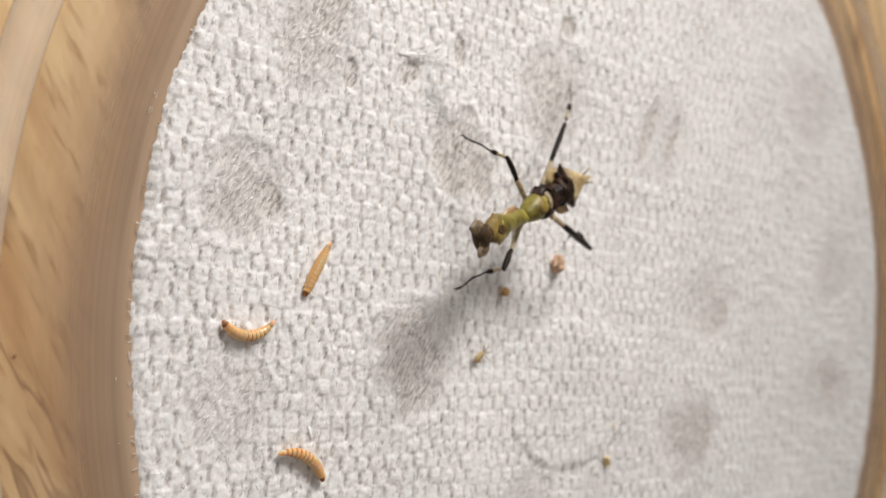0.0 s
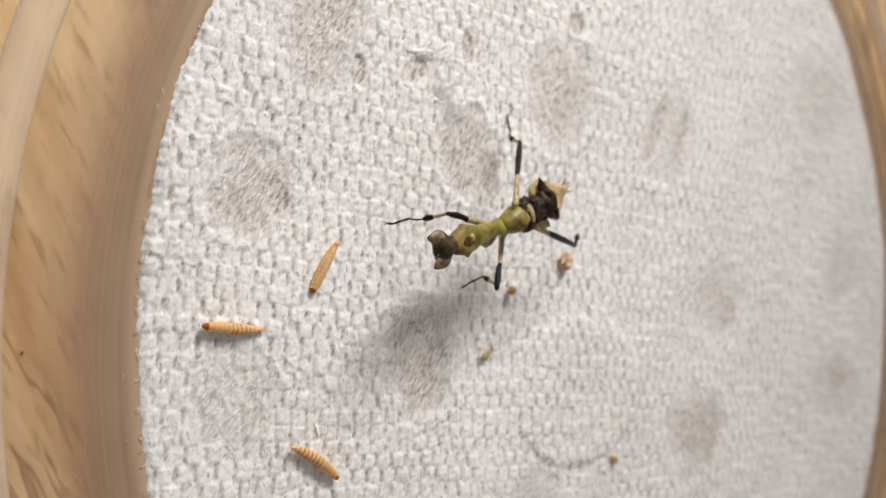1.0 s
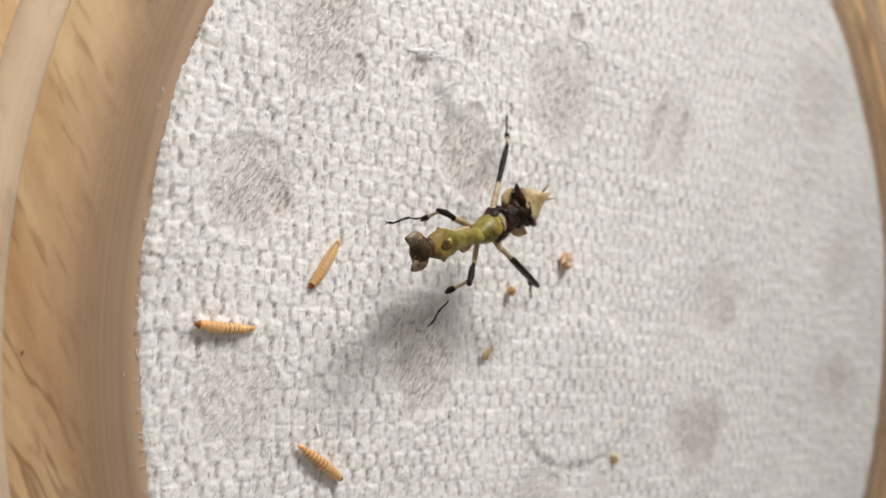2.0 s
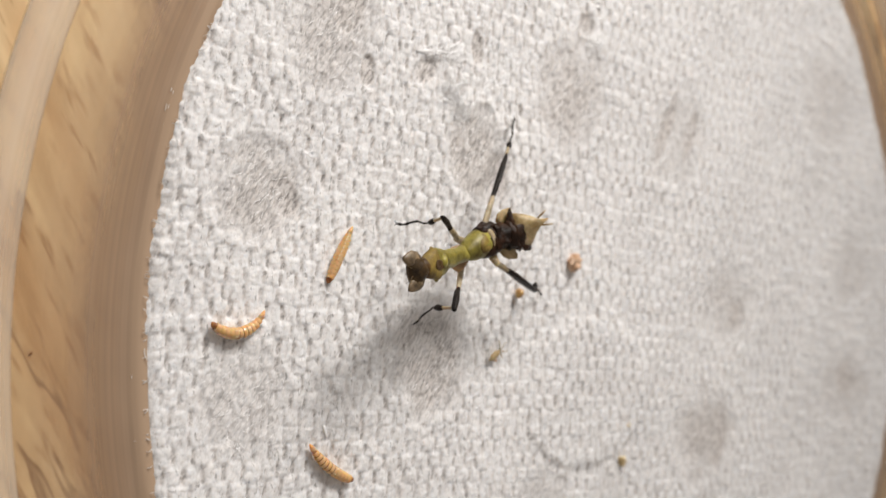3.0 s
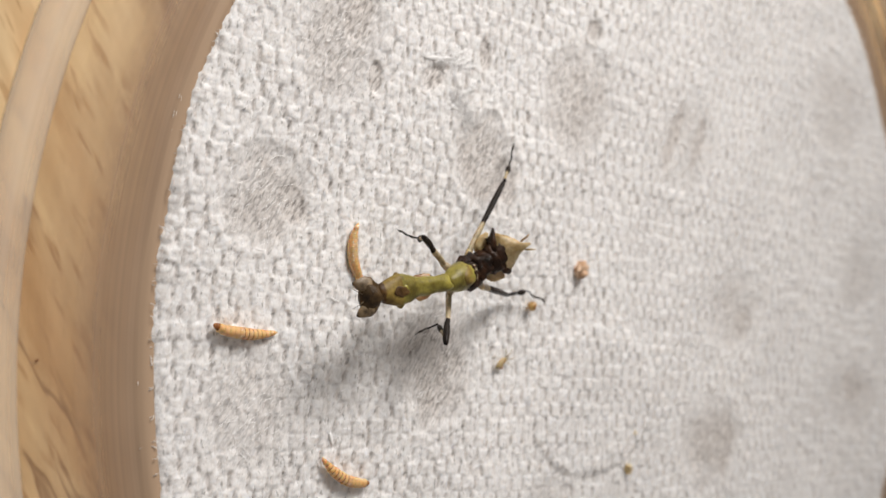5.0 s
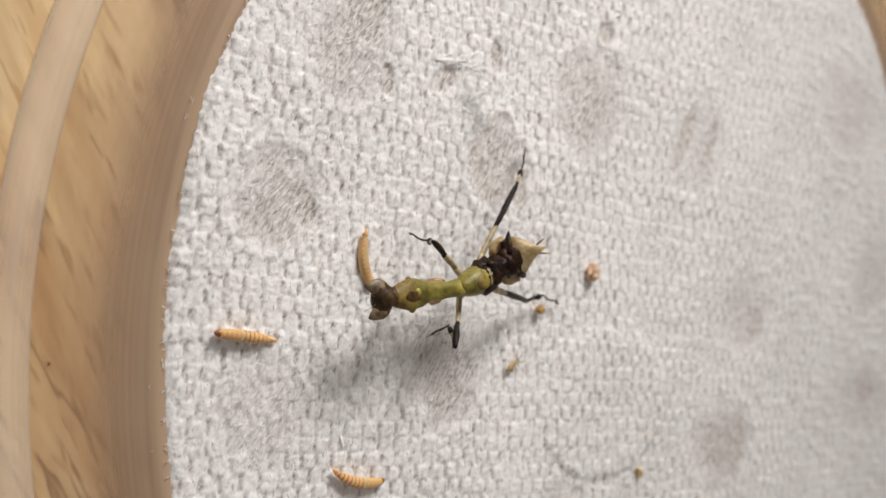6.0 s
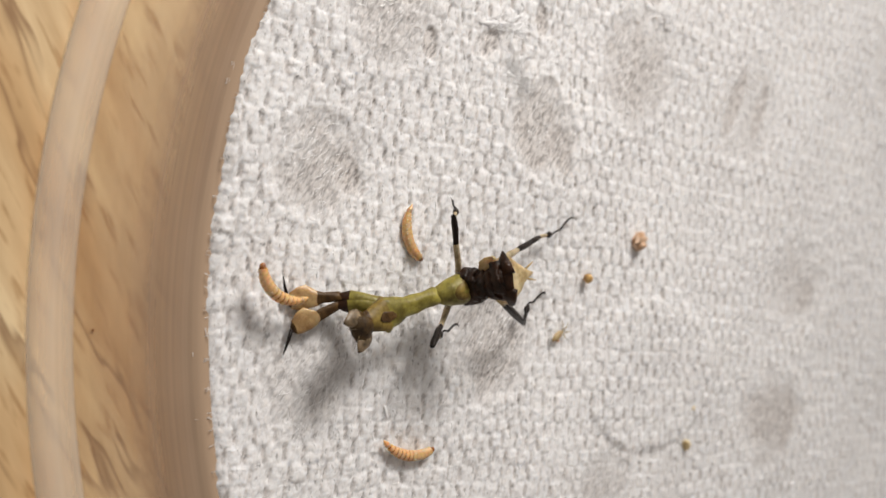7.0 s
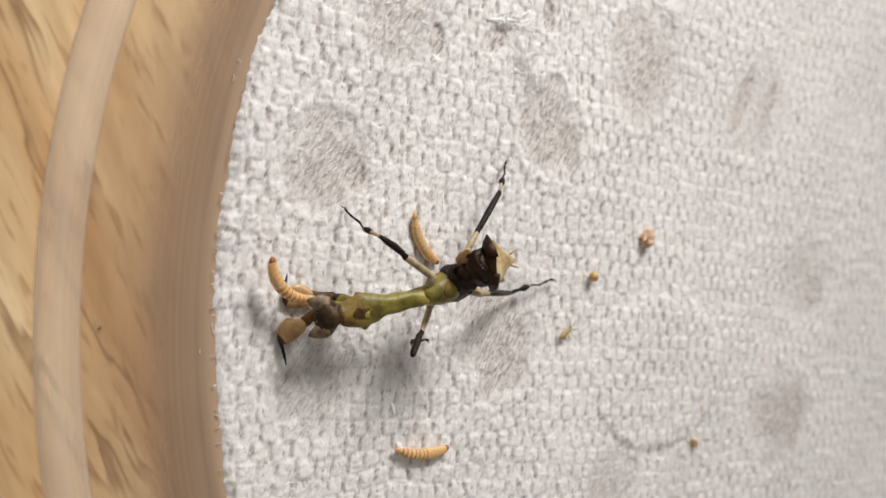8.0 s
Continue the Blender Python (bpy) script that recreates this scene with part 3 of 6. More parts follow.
# seconds, x, y, height, heading from head to tail, bend of the whole body in degrees
LARVA_ROWS = [[
    (0.0, -11.28, -1.31, 0.38, 59, 5),
    (0.5, -11.21, -1.34, 0.38, 58, -1),
    (1.0, -11.28, -1.32, 0.38, 58, 8),
    (1.5, -11.33, -1.36, 0.38, 54, -10),
    (3.0, -10.74, -0.53, 0.38, 62, 2),
    (3.5, -10.58, -0.22, 0.38, 74, -3),
    (4.0, -10.39, -0.17, 0.38, 83, 38),
    (4.5, -10.21, 0.01, 0.38, 94, 62),
    (6.0, -10.26, -0.25, 0.38, 98, 53),
    (6.5, -10.34, -0.76, 0.38, 86, 20),
    (7.0, -10.18, -0.75, 0.38, 104, 81),
    (7.5, -10.10, -0.84, 0.38, 112, 95),
    (8.0, -9.73, -1.30, 0.38, 120, 58),
], [
    (0.0, -16.30, -5.20, 0.38, -2, -92),
    (0.5, -17.21, -5.11, 0.38, -5, -18),
    (1.0, -17.79, -4.98, 0.38, -6, -5),
    (1.5, -18.37, -4.90, 0.38, -10, 5),
    (3.0, -17.93, -5.03, 0.38, 9, -95),
    (3.5, -17.46, -4.79, 0.38, 7, -88),
    (4.0, -17.71, -4.82, 0.38, 3, -81),
    (4.5, -17.86, -4.79, 0.38, -5, -50),
    (6.0, -18.70, -4.75, 0.38, -9, 1),
    (6.5, -19.16, -4.76, 0.38, -9, 22),
    (6.7, -19.49, -4.46, 0.80, -4, 22),
    (6.8, -19.96, -3.85, 1.40, -36, -95),
    (7.0, -20.06, -3.97, 1.40, -35, -95),
    (7.5, -19.89, -3.82, 1.40, -36, -95),
    (8.0, -20.02, -3.88, 1.40, -40, -95),
], [
    (0.0, -12.12, -13.26, 0.38, 147, -71),
    (0.5, -11.86, -13.42, 0.38, 147, -55),
    (1.0, -11.84, -13.58, 0.38, 145, -22),
    (1.5, -11.61, -13.71, 0.38, 143, -19),
    (3.0, -11.47, -13.98, 0.38, 141, 31),
    (3.5, -11.16, -14.02, 0.38, 143, 43),
    (4.0, -11.06, -14.12, 0.38, 145, 46),
    (4.5, -10.94, -14.21, 0.38, 146, 47),
    (6.0, -10.57, -14.37, 0.38, 163, 46),
    (6.5, -10.28, -14.58, 0.38, 166, 66),
    (7.0, -10.10, -14.57, 0.38, 166, 63),
    (8.0, -9.53, -14.77, 0.38, 174, 38),
]]
LARVA_LENGTH = (3.35, 3.5, 3.7)


def larva_pose(x, y, z, heading, bend, s, length):
    """The pose at the fraction s from head to tail of a larva bent to an even arc about its middle."""
    turn = radians(bend)
    d = (s - 0.5) * length
    a = -turn * (s - 0.5)
    if abs(turn) > 1e-3:
        rad = length / turn
        lx, ly = rad * math.sin(d / rad), rad * (math.cos(d / rad) - 1)
        ly += rad * (1 - math.sin(turn / 2) / (turn / 2)) * 0.5
    else:
        lx, ly = d, 0
    h = radians(heading)
    px, py = x + lx * math.cos(h) - ly * math.sin(h), y + lx * math.sin(h) + ly * math.cos(h)
    ang = h + a
    m = Matrix(((-math.sin(ang), 0, math.cos(ang)), (math.cos(ang), 0, math.sin(ang)), (0, 1, 0))).to_4x4()
    return Matrix.Translation((px * MM, py * MM, z * MM)) @ m


# ---- the mantis ----
mantis = tagged(new("mantis"), "small green and dark brown mantis nymph standing on the paper towel", "mantis")
limbs = {}


def limb(key, name, bm, mats, label=""):
    limbs[key] = part(name, bm, mats, mantis, label)
    return limbs[key]


def make_mantis():
    # the body, each piece from its hind or root joint along +z; +y is down when it lies level
    limb("thorax", "thorax", rumple(loft([(-0.5, 0.55, 0.55), (0.0, 0.9, 0.82), (0.7, 0.95, 0.86), (1.4, 0.84, 0.78), (2.1, 0.6, 0.58), (2.5, 0.4, 0.4)], 20), 0.1, 1.3), GREEN, "yellow-green thorax")
    sad = part("saddle", rumple(blob(0.62, 0.3, 0.72, sub=3), 0.16, 1.6, 4), HOOD, limbs["thorax"], "olive saddle on the thorax")
    sad.location = (0, -0.585 * MM, 0.75 * MM)
    part("collar", rumple(loft([(-0.3, 0.82, 0.74), (-0.24, 0.97, 0.88), (0.0, 0.98, 0.89), (0.1, 0.88, 0.8)], 24), 0.07, 2.2), PALE, limbs["thorax"], "pale collar")
    limb("pronotum", "pronotum", rumple(loft([(-0.3, 0.4, 0.4), (0.2, 0.58, 0.5), (1.0, 0.54, 0.44), (1.8, 0.56, 0.44), (2.6, 0.64, 0.46), (3.2, 0.82, 0.5), (3.7, 0.98, 0.52), (4.05, 1.02, 0.52, 0, 0, 0), (4.45, 0.9, 0.5, 0, 0, 1), (4.9, 0.74, 0.46, 0, 0, 1), (5.3, 0.62, 0.42, 0, 0, 1), (5.6, 0.52, 0.36, 0, 0, 2), (5.8, 0.3, 0.24, 0, 0, 2)], 24), 0.15, 1.5, 3), (GREEN, HOOD, PATCH), "long yellow-green neck with a diamond-shaped shield")
    spot = part("neck_patch", rumple(blob(0.34, 0.1, 0.62, sub=3), 0.12, 1.8, 6), PATCH, limbs["pronotum"], "dark brown patch on the neck shield")
    spot.location = (-0.05 * MM, -0.50 * MM, 4.2 * MM)
    for s, size in ((-1, 0.75), (1, 0.7)):
        lobe = part("shield_lobe", rumple(loft([(-0.3, 0.5, 0.18), (0.2, 0.56, 0.16), (0.5, 0.42, 0.12), (0.76, 0.16, 0.06)], 16), 0.05, 2.2, s + 7), (HOOD if s > 0 else GREEN), limbs["pronotum"], "pointed side of the neck shield")
        lobe.matrix_basis = Matrix.Translation((s * 0.58 * MM, 0.05 * MM, (4.0 + 0.1 * s) * MM)) @ Euler((0, radians(s * 80), 0)).to_matrix().to_4x4() @ Matrix.Diagonal((size, size, size, 1))
    ab = loft([(-0.7, 0.5, 0.5), (-0.4, 0.85, 0.7), (0.2, 0.92, 0.78), (0.8, 0.8, 0.72), (1.5, 0.78, 0.72), (2.2, 0.9, 0.75), (2.8, 1.0, 0.7), (3.0, 0.8, 0.55)], 22)
    core = limb("abdomen", "abdomen", rumple(ab, 0.12, 2.4, 5), BROWN, "dark brown ragged abdomen")
    for z, w, size, seed in ((-0.5, 1.14, 1.0, 1.0), (0.5, 0.98, 0.5, 2.0), (0.95, 0.84, 0.75, 3.0), (1.65, 0.98, 0.6, 4.0), (2.15, 1.25, 0.7, 5.0)):
        ring = loft([(z, w * 0.9, 0.7), (z + size * 0.15, w, 0.80), (z + size * 0.8, w * 1.06, 0.84), (z + size * 1.05, w * 1.0, 0.8), (z + size, w * 0.82, 0.66)], 30)
        part("plate", rumple(rumple(ring, 0.24, 1.2, seed), 0.17, 3.5, seed + 3), BROWN, core)
    for s in (-1, 1):
        flap = part("side_flap", rumple(loft([(0, 0.35, 0.1), (0.45, 0.62, 0.12), (0.9, 0.52, 0.1), (1.4, 0.1, 0.05)], 14), 0.2, 2.6, s), CREAM, core, "cream side flap")
        flap.matrix_basis = Matrix.Translation((s * 0.7 * MM, 0.2 * MM, 1.5 * MM)) @ Euler((0, radians(s * 40), 0)).to_matrix().to_4x4()
    tip = loft([(-0.4, 0.7, 0.5), (0.0, 1.25, 0.65, 0, 0, 0), (0.35, 1.45, 0.6, 0, 0, 1), (0.8, 1.1, 0.5, 0, 0, 1), (1.3, 0.62, 0.34, 0, 0, 1), (1.8, 0.28, 0.2, 0, 0, 1), (2.2, 0.07, 0.06, 0, 0, 1)], 20)
    t = limb("abdomen_tip", "abdomen_tip", rumple(rumple(tip, 0.16, 1.8, 8), 0.08, 5, 1), (BROWN, CREAM), "cream pointed abdomen tip")
    for s in (-1, 1):
        lobe = part("side_spine", rumple(loft([(-0.6, 0.25, 0.5), (0.1, 0.3, 0.48), (0.6, 0.2, 0.26), (0.95, 0.05, 0.06)], 12), 0.14, 3, s), BROWN, t)
        lobe.matrix_basis = Matrix.Translation((s * 0.95 * MM, -0.2 * MM, 0.0)) @ Euler((radians(-25), radians(s * 75), 0)).to_matrix().to_4x4()
        cerc = part("cercus", loft([(0, 0.07, 0.07), (0.5, 0.06, 0.06), (0.8, 0.02, 0.02)], 8), CREAM, t)
        cerc.matrix_basis = Matrix.Translation((s * 0.3 * MM, 0, 1.7 * MM)) @ Euler((0, radians(s * 22), 0)).to_matrix().to_4x4()
    # the head: a dark block at the end of the neck, with pointed olive eyes
    hd = loft([(-0.35, 0.42, 0.28), (0.05, 0.6, 0.4), (0.4, 0.82, 0.5), (0.75, 0.98, 0.5), (1.05, 0.96, 0.42), (1.3, 0.74, 0.3), (1.42, 0.4, 0.16)], 22)
    h = limb("head", "head", rumple(rumple(hd, 0.12, 1.6, 11), 0.05, 4, 2), HEAD, "dark brown broad head")
    for s in (-1, 1):
        e = part("eye", rumple(loft([(-0.45, 0.28, 0.24), (0.0, 0.48, 0.3), (0.35, 0.52, 0.26, 0, 0, 1), (0.65, 0.42, 0.19, 0, 0, 1), (0.95, 0.25, 0.12, 0, 0, 1), (1.2, 0.06, 0.04, 0, 0, 1)], 24), 0.07, 2.2, s), (HEAD, EYE), h, "pointed taupe and brown eye")
        e.matrix_basis = Matrix.Translation((s * 0.62 * MM, -0.06 * MM, 0.7 * MM)) @ Euler((radians(6), radians(s * 19), 0)).to_matrix().to_4x4()
        an = part("antenna", loft([(0, 0.03, 0.03), (0.5, 0.018, 0.018, 0.05, 0), (1.0, 0.008, 0.008, 0.15, 0.1)], 6), OLIVE, h)
        an.matrix_basis = Matrix.Translation((s * 0.2 * MM, -0.22 * MM, 1.25 * MM)) @ Euler((radians(20), radians(s * 25), 0)).to_matrix().to_4x4()
    # grasping fore legs: green root, dark elbow with leaf flaps, amber blade, thin dark claw
    for q, s in (("a", -1), ("b", 1)):
        limb("f" + q + "_coxa", "fore_coxa", rumple(loft([(-0.2, 0.2, 0.2), (0.2, 0.52, 0.45), (0.9, 0.54, 0.44), (1.6, 0.5, 0.40), (2.1, 0.44, 0.34, 0, 0, 0), (2.4, 0.36, 0.28, 0, 0, 1), (2.7, 0.24, 0.22, 0, 0, 1), (2.85, 0.12, 0.1, 0, 0, 1)], 14), 0.12, 1.8, s), (GREEN, BROWN))
        fem = loft([(-0.25, 0.12, 0.12, 0, 0, 1), (0.0, 0.27, 0.22, 0, 0, 1), (0.5, 0.33, 0.22, 0, 0, 1), (1.0, 0.32, 0.18, 0, 0, 1), (1.35, 0.40, 0.16, 0, 0, 1), (1.6, 0.56, 0.15, 0.05, 0, 0),
                    (2.0, 0.72, 0.14, 0.14, 0, 0), (2.5, 0.68, 0.13, 0.14, 0, 0), (2.9, 0.46, 0.11, 0.06, 0, 0), (3.15, 0.16, 0.1, 0, 0, 1)], 16)
        limb("f" + q + "_femur", "fore_femur", rumple(fem, 0.12, 2.0, s + 4), (AMBER, PATCH), "amber blade-like grasping leg")
        limb("f" + q + "_tibia", "fore_tibia", rumple(loft([(0, 0.14, 0.12), (0.5, 0.11, 0.1), (1.0, 0.08, 0.07), (1.5, 0.03, 0.03)], 10), 0.03, 3), BLACK)
    # four walking legs: straw-coloured root, swollen dark end, banded shin, thin foot
    for key, length, flat, dark in (("UL", 4.2, 0.22, 0.54), ("LL", 4.2, 0.25, 0.54), ("UR", 6.2, 0.25, 0.42), ("LR", 6.2, 0.38, 0.27)):
        d = 1 - dark
        back = 0.5 if length > 5 else 0.35
        fem = loft([(-back, 0.1, 0.1), (-back * 0.5, 0.18, 0.18), (0.1, 0.21, 0.21), (length * 0.2, 0.22, 0.2), (length * (dark - 0.02), 0.17, 0.17), (length * (dark + 0.02), 0.18, 0.18, 0, 0, 1), (length * (dark + 0.12 * d), 0.2, 0.8 * flat, 0, 0, 1),
                    (length * (dark + 0.5 * d), 0.22, flat, 0, 0, 1), (length * (dark + 0.8 * d), 0.2, 0.9 * flat, 0, 0, 1), (length, 0.16, 0.16, 0, 0, 1), (length + 0.12, 0.08, 0.08, 0, 0, 1)], 12)
        limb(key + "_femur", "femur", rumple(rumple(fem, 0.07, 2.4, length), 0.05, 6.0, length), (PALE, BLACK))
        limb(key + "_coxa", "coxa", rumple(loft([(-0.3, 0.12, 0.12), (-0.1, 0.22, 0.21), (0.4, 0.29, 0.26), (1.0, 0.33, 0.3), (1.7, 0.3, 0.3)], 12), 0.07, 2.2, length), PALE if key in ("UL", "LL") else CREAM)
        tib = loft([(-0.1, 0.1, 0.1, 0, 0, 1), (0.1, 0.13, 0.13, 0, 0, 1), (0.45, 0.11, 0.11), (1.05, 0.12, 0.12), (1.12, 0.17, 0.16, 0, 0, 1), (1.45, 0.23, 0.2, 0, 0, 1), (1.75, 0.14, 0.13, 0, 0, 1), (1.85, 0.07, 0.07, 0, 0, 1)], 10)
        limb(key + "_tibia", "tibia", rumple(tib, 0.04, 3.0, length), (BLACK if key == "LR" else PALE, BLACK))
        tar = loft([(-0.05, 0.05, 0.05), (0.3, 0.06, 0.06), (0.75, 0.055, 0.055, 0.1, 0), (0.9, 0.08, 0.08, 0.12, 0), (1.5, 0.06, 0.06, 0.02, 0.05), (1.6, 0.09, 0.08, 0, 0.05), (2.0, 0.06, 0.06, -0.1, 0), (2.3, 0.1, 0.08, -0.06, 0), (2.6, 0.03, 0.03, 0, 0)], 8)
        t = limb(key + "_tarsus", "tarsus", rumple(tar, 0.03, 3.0, length), BLACK)
        for sd in (-1, 1):
            claw = part("claw", loft([(0, 0.03, 0.03), (0.18, 0.025, 0.025), (0.3, 0.008, 0.008)], 6), BLACK, t)
            claw.matrix_basis = Matrix.Translation((0, 0, 2.5 * MM)) @ Euler((0, radians(sd * 35), 0)).to_matrix().to_4x4()


make_mantis()


def motions():
    walk(ball, [(t, pose(x * MM, y * MM, 0.38 * MM, a, 0, a)) for t, x, y, a in BALL_ROWS])
    for (larva, pieces), rows, length in zip(LARVAE, LARVA_ROWS, LARVA_LENGTH):
        for k, piece in enumerate(pieces):
            s = (k - 0.5) / SEGMENTS
            walk(piece, [(t, larva_pose(x, y, z, h, b, s, length)) for t, x, y, z, h, b in rows])
    walk(limbs['abdomen_tip'], [
        (0.00, bone(7.68, 4.52, 4.89, 9.21, 5.28, 5.61)),
        (0.20, bone(7.36, 5.01, 5.37, 9.00, 5.79, 5.86)),
        (0.50, bone(4.75, 3.32, 5.43, 6.42, 4.13, 5.66)),
        (1.00, bone(4.46, 3.18, 5.26, 5.97, 4.21, 5.62)),
        (1.50, bone(3.38, 3.42, 5.21, 4.85, 4.43, 5.75)),
        (2.80, bone(1.00, 1.05, 4.89, 2.13, 1.89, 6.26)),
        (3.00, bone(0.91, 1.06, 4.85, 1.95, 1.90, 6.30)),
        (3.50, bone(-0.60, 0.63, 5.13, 1.03, 1.30, 5.71)),
        (3.80, bone(-0.94, 0.27, 5.10, 0.47, 0.90, 6.27)),
        (3.90, bone(-2.15, -0.69, 4.46, -0.72, -0.34, 6.30)),
        (4.00, bone(-1.63, -0.61, 4.34, -1.28, -0.37, 6.20)),
        (4.10, bone(-0.83, 0.20, 5.53, 0.93, 0.67, 6.03)),
        (4.50, bone(-0.83, 0.20, 5.53, 0.93, 0.67, 6.03)),
        (4.70, bone(-1.38, 0.13, 4.59, -0.36, 0.74, 6.09)),
        (6.00, bone(-1.14, 0.05, 4.75, 0.02, 0.68, 6.15)),
        (6.50, bone(-2.33, 0.23, 4.73, -1.05, 0.47, 6.20)),
        (6.70, bone(-4.22, -0.42, 5.01, -2.84, 0.17, 6.26)),
        (6.80, bone(-5.63, -3.29, 6.32, -3.74, -3.47, 6.24)),
        (7.00, bone(-6.84, -3.43, 5.80, -5.02, -2.99, 5.83)),
        (7.20, bone(-6.66, -2.95, 5.62, -4.87, -2.84, 6.29)),
        (7.40, bone(-7.98, -3.20, 6.43, -6.15, -2.80, 6.14)),
        (7.50, bone(-7.98, -3.20, 6.43, -6.15, -2.80, 6.14)),
        (7.70, bone(-7.98, -3.08, 5.95, -6.15, -2.58, 6.12)),
        (7.90, bone(-7.90, -3.18, 5.77, -6.09, -2.67, 6.02)),
        (7.97, bone(-8.99, -2.60, 6.01, -7.13, -2.30, 5.97)),
        (8.00, bone(-8.99, -2.60, 6.01, -7.13, -2.30, 5.97)),
    ])
    walk(limbs['abdomen'], [
        (0.00, bone(5.22, 3.32, 4.71, 7.68, 4.52, 4.89)),
        (0.20, bone(5.02, 3.53, 5.16, 7.36, 5.01, 5.37)),
        (0.50, bone(2.47, 1.76, 5.30, 4.75, 3.32, 5.43)),
        (1.00, bone(1.92, 2.11, 5.31, 4.46, 3.18, 5.26)),
        (1.50, bone(1.02, 2.02, 5.01, 3.38, 3.42, 5.21)),
        (2.80, bone(-1.63, 0.45, 4.33, 1.00, 1.05, 4.89)),
        (3.00, bone(-1.72, 0.47, 4.30, 0.91, 1.06, 4.85)),
        (3.50, bone(-2.92, -0.30, 4.08, -0.60, 0.63, 5.13)),
        (3.80, bone(-3.20, -0.72, 3.88, -0.94, 0.27, 5.10)),
        (3.90, bone(-4.49, -1.74, 3.80, -2.15, -0.69, 4.46)),
        (4.00, bone(-3.93, -1.85, 3.74, -1.63, -0.61, 4.34)),
        (4.10, bone(-2.66, -1.04, 3.92, -0.83, 0.20, 5.53)),
        (4.50, bone(-2.66, -1.04, 3.92, -0.83, 0.20, 5.53)),
        (4.70, bone(-3.64, -1.17, 3.90, -1.38, 0.13, 4.59)),
        (6.00, bone(-3.37, -1.33, 4.04, -1.14, 0.05, 4.75)),
        (6.50, bone(-4.56, -0.91, 3.73, -2.33, 0.23, 4.73)),
        (6.70, bone(-6.50, -1.38, 3.84, -4.22, -0.42, 5.01)),
        (6.80, bone(-6.42, -4.01, 3.80, -5.63, -3.29, 6.32)),
        (7.00, bone(-7.63, -3.92, 3.15, -6.84, -3.43, 5.80)),
        (7.20, bone(-7.48, -3.49, 3.00, -6.66, -2.95, 5.62)),
        (7.40, bone(-8.79, -3.74, 3.88, -7.98, -3.20, 6.43)),
        (7.50, bone(-8.79, -3.74, 3.88, -7.98, -3.20, 6.43)),
        (7.70, bone(-9.45, -3.72, 3.71, -7.98, -3.08, 5.95)),
        (7.90, bone(-9.16, -3.80, 3.36, -7.90, -3.18, 5.77)),
        (7.97, bone(-9.81, -3.80, 3.63, -8.99, -2.60, 6.01)),
        (8.00, bone(-9.81, -3.80, 3.63, -8.99, -2.60, 6.01)),
    ])
    walk(limbs['thorax'], [
        (0.00, bone(5.22, 3.32, 4.71, 3.11, 2.28, 4.88)),
        (0.20, bone(5.02, 3.53, 5.16, 2.91, 2.66, 5.08)),
        (0.50, bone(2.47, 1.76, 5.30, 0.23, 1.26, 5.27)),
        (1.00, bone(1.92, 2.11, 5.31, -0.27, 1.29, 5.24)),
        (1.50, bone(1.02, 2.02, 5.01, -1.06, 1.26, 5.28)),
        (2.80, bone(-1.63, 0.45, 4.33, -3.65, -0.45, 4.50)),
        (3.00, bone(-1.72, 0.47, 4.30, -3.74, -0.44, 4.46)),
        (3.50, bone(-2.92, -0.30, 4.08, -5.02, -1.28, 4.30)),
        (3.80, bone(-3.20, -0.72, 3.88, -5.36, -1.63, 4.20)),
        (3.90, bone(-4.49, -1.74, 3.80, -7.39, -2.45, 3.90)),
        (4.00, bone(-3.93, -1.85, 3.74, -6.13, -2.64, 3.87)),
        (4.10, bone(-2.66, -1.04, 3.92, -4.60, -2.17, 3.80)),
        (4.50, bone(-2.66, -1.04, 3.92, -4.60, -2.17, 3.80)),
        (4.70, bone(-3.64, -1.17, 3.90, -5.75, -1.81, 4.37)),
        (6.00, bone(-3.37, -1.33, 4.04, -5.52, -1.99, 4.26)),
        (6.50, bone(-4.56, -0.91, 3.73, -6.67, -1.78, 3.96)),
        (6.70, bone(-6.50, -1.38, 3.84, -8.86, -2.08, 3.76)),
        (6.80, bone(-6.42, -4.01, 3.80, -8.88, -4.40, 3.35)),
        (7.00, bone(-7.63, -3.92, 3.15, -9.82, -4.44, 2.72)),
        (7.20, bone(-7.48, -3.49, 3.00, -9.82, -3.88, 2.78)),
        (7.40, bone(-8.79, -3.74, 3.88, -11.06, -4.32, 3.83)),
        (7.50, bone(-8.79, -3.74, 3.88, -11.06, -4.32, 3.83)),
        (7.70, bone(-9.45, -3.72, 3.71, -11.65, -4.08, 3.88)),
        (7.90, bone(-9.16, -3.80, 3.36, -11.36, -4.19, 3.44)),
        (7.97, bone(-9.81, -3.80, 3.63, -11.97, -4.50, 3.59)),
        (8.00, bone(-9.81, -3.80, 3.63, -11.97, -4.50, 3.59)),
    ])
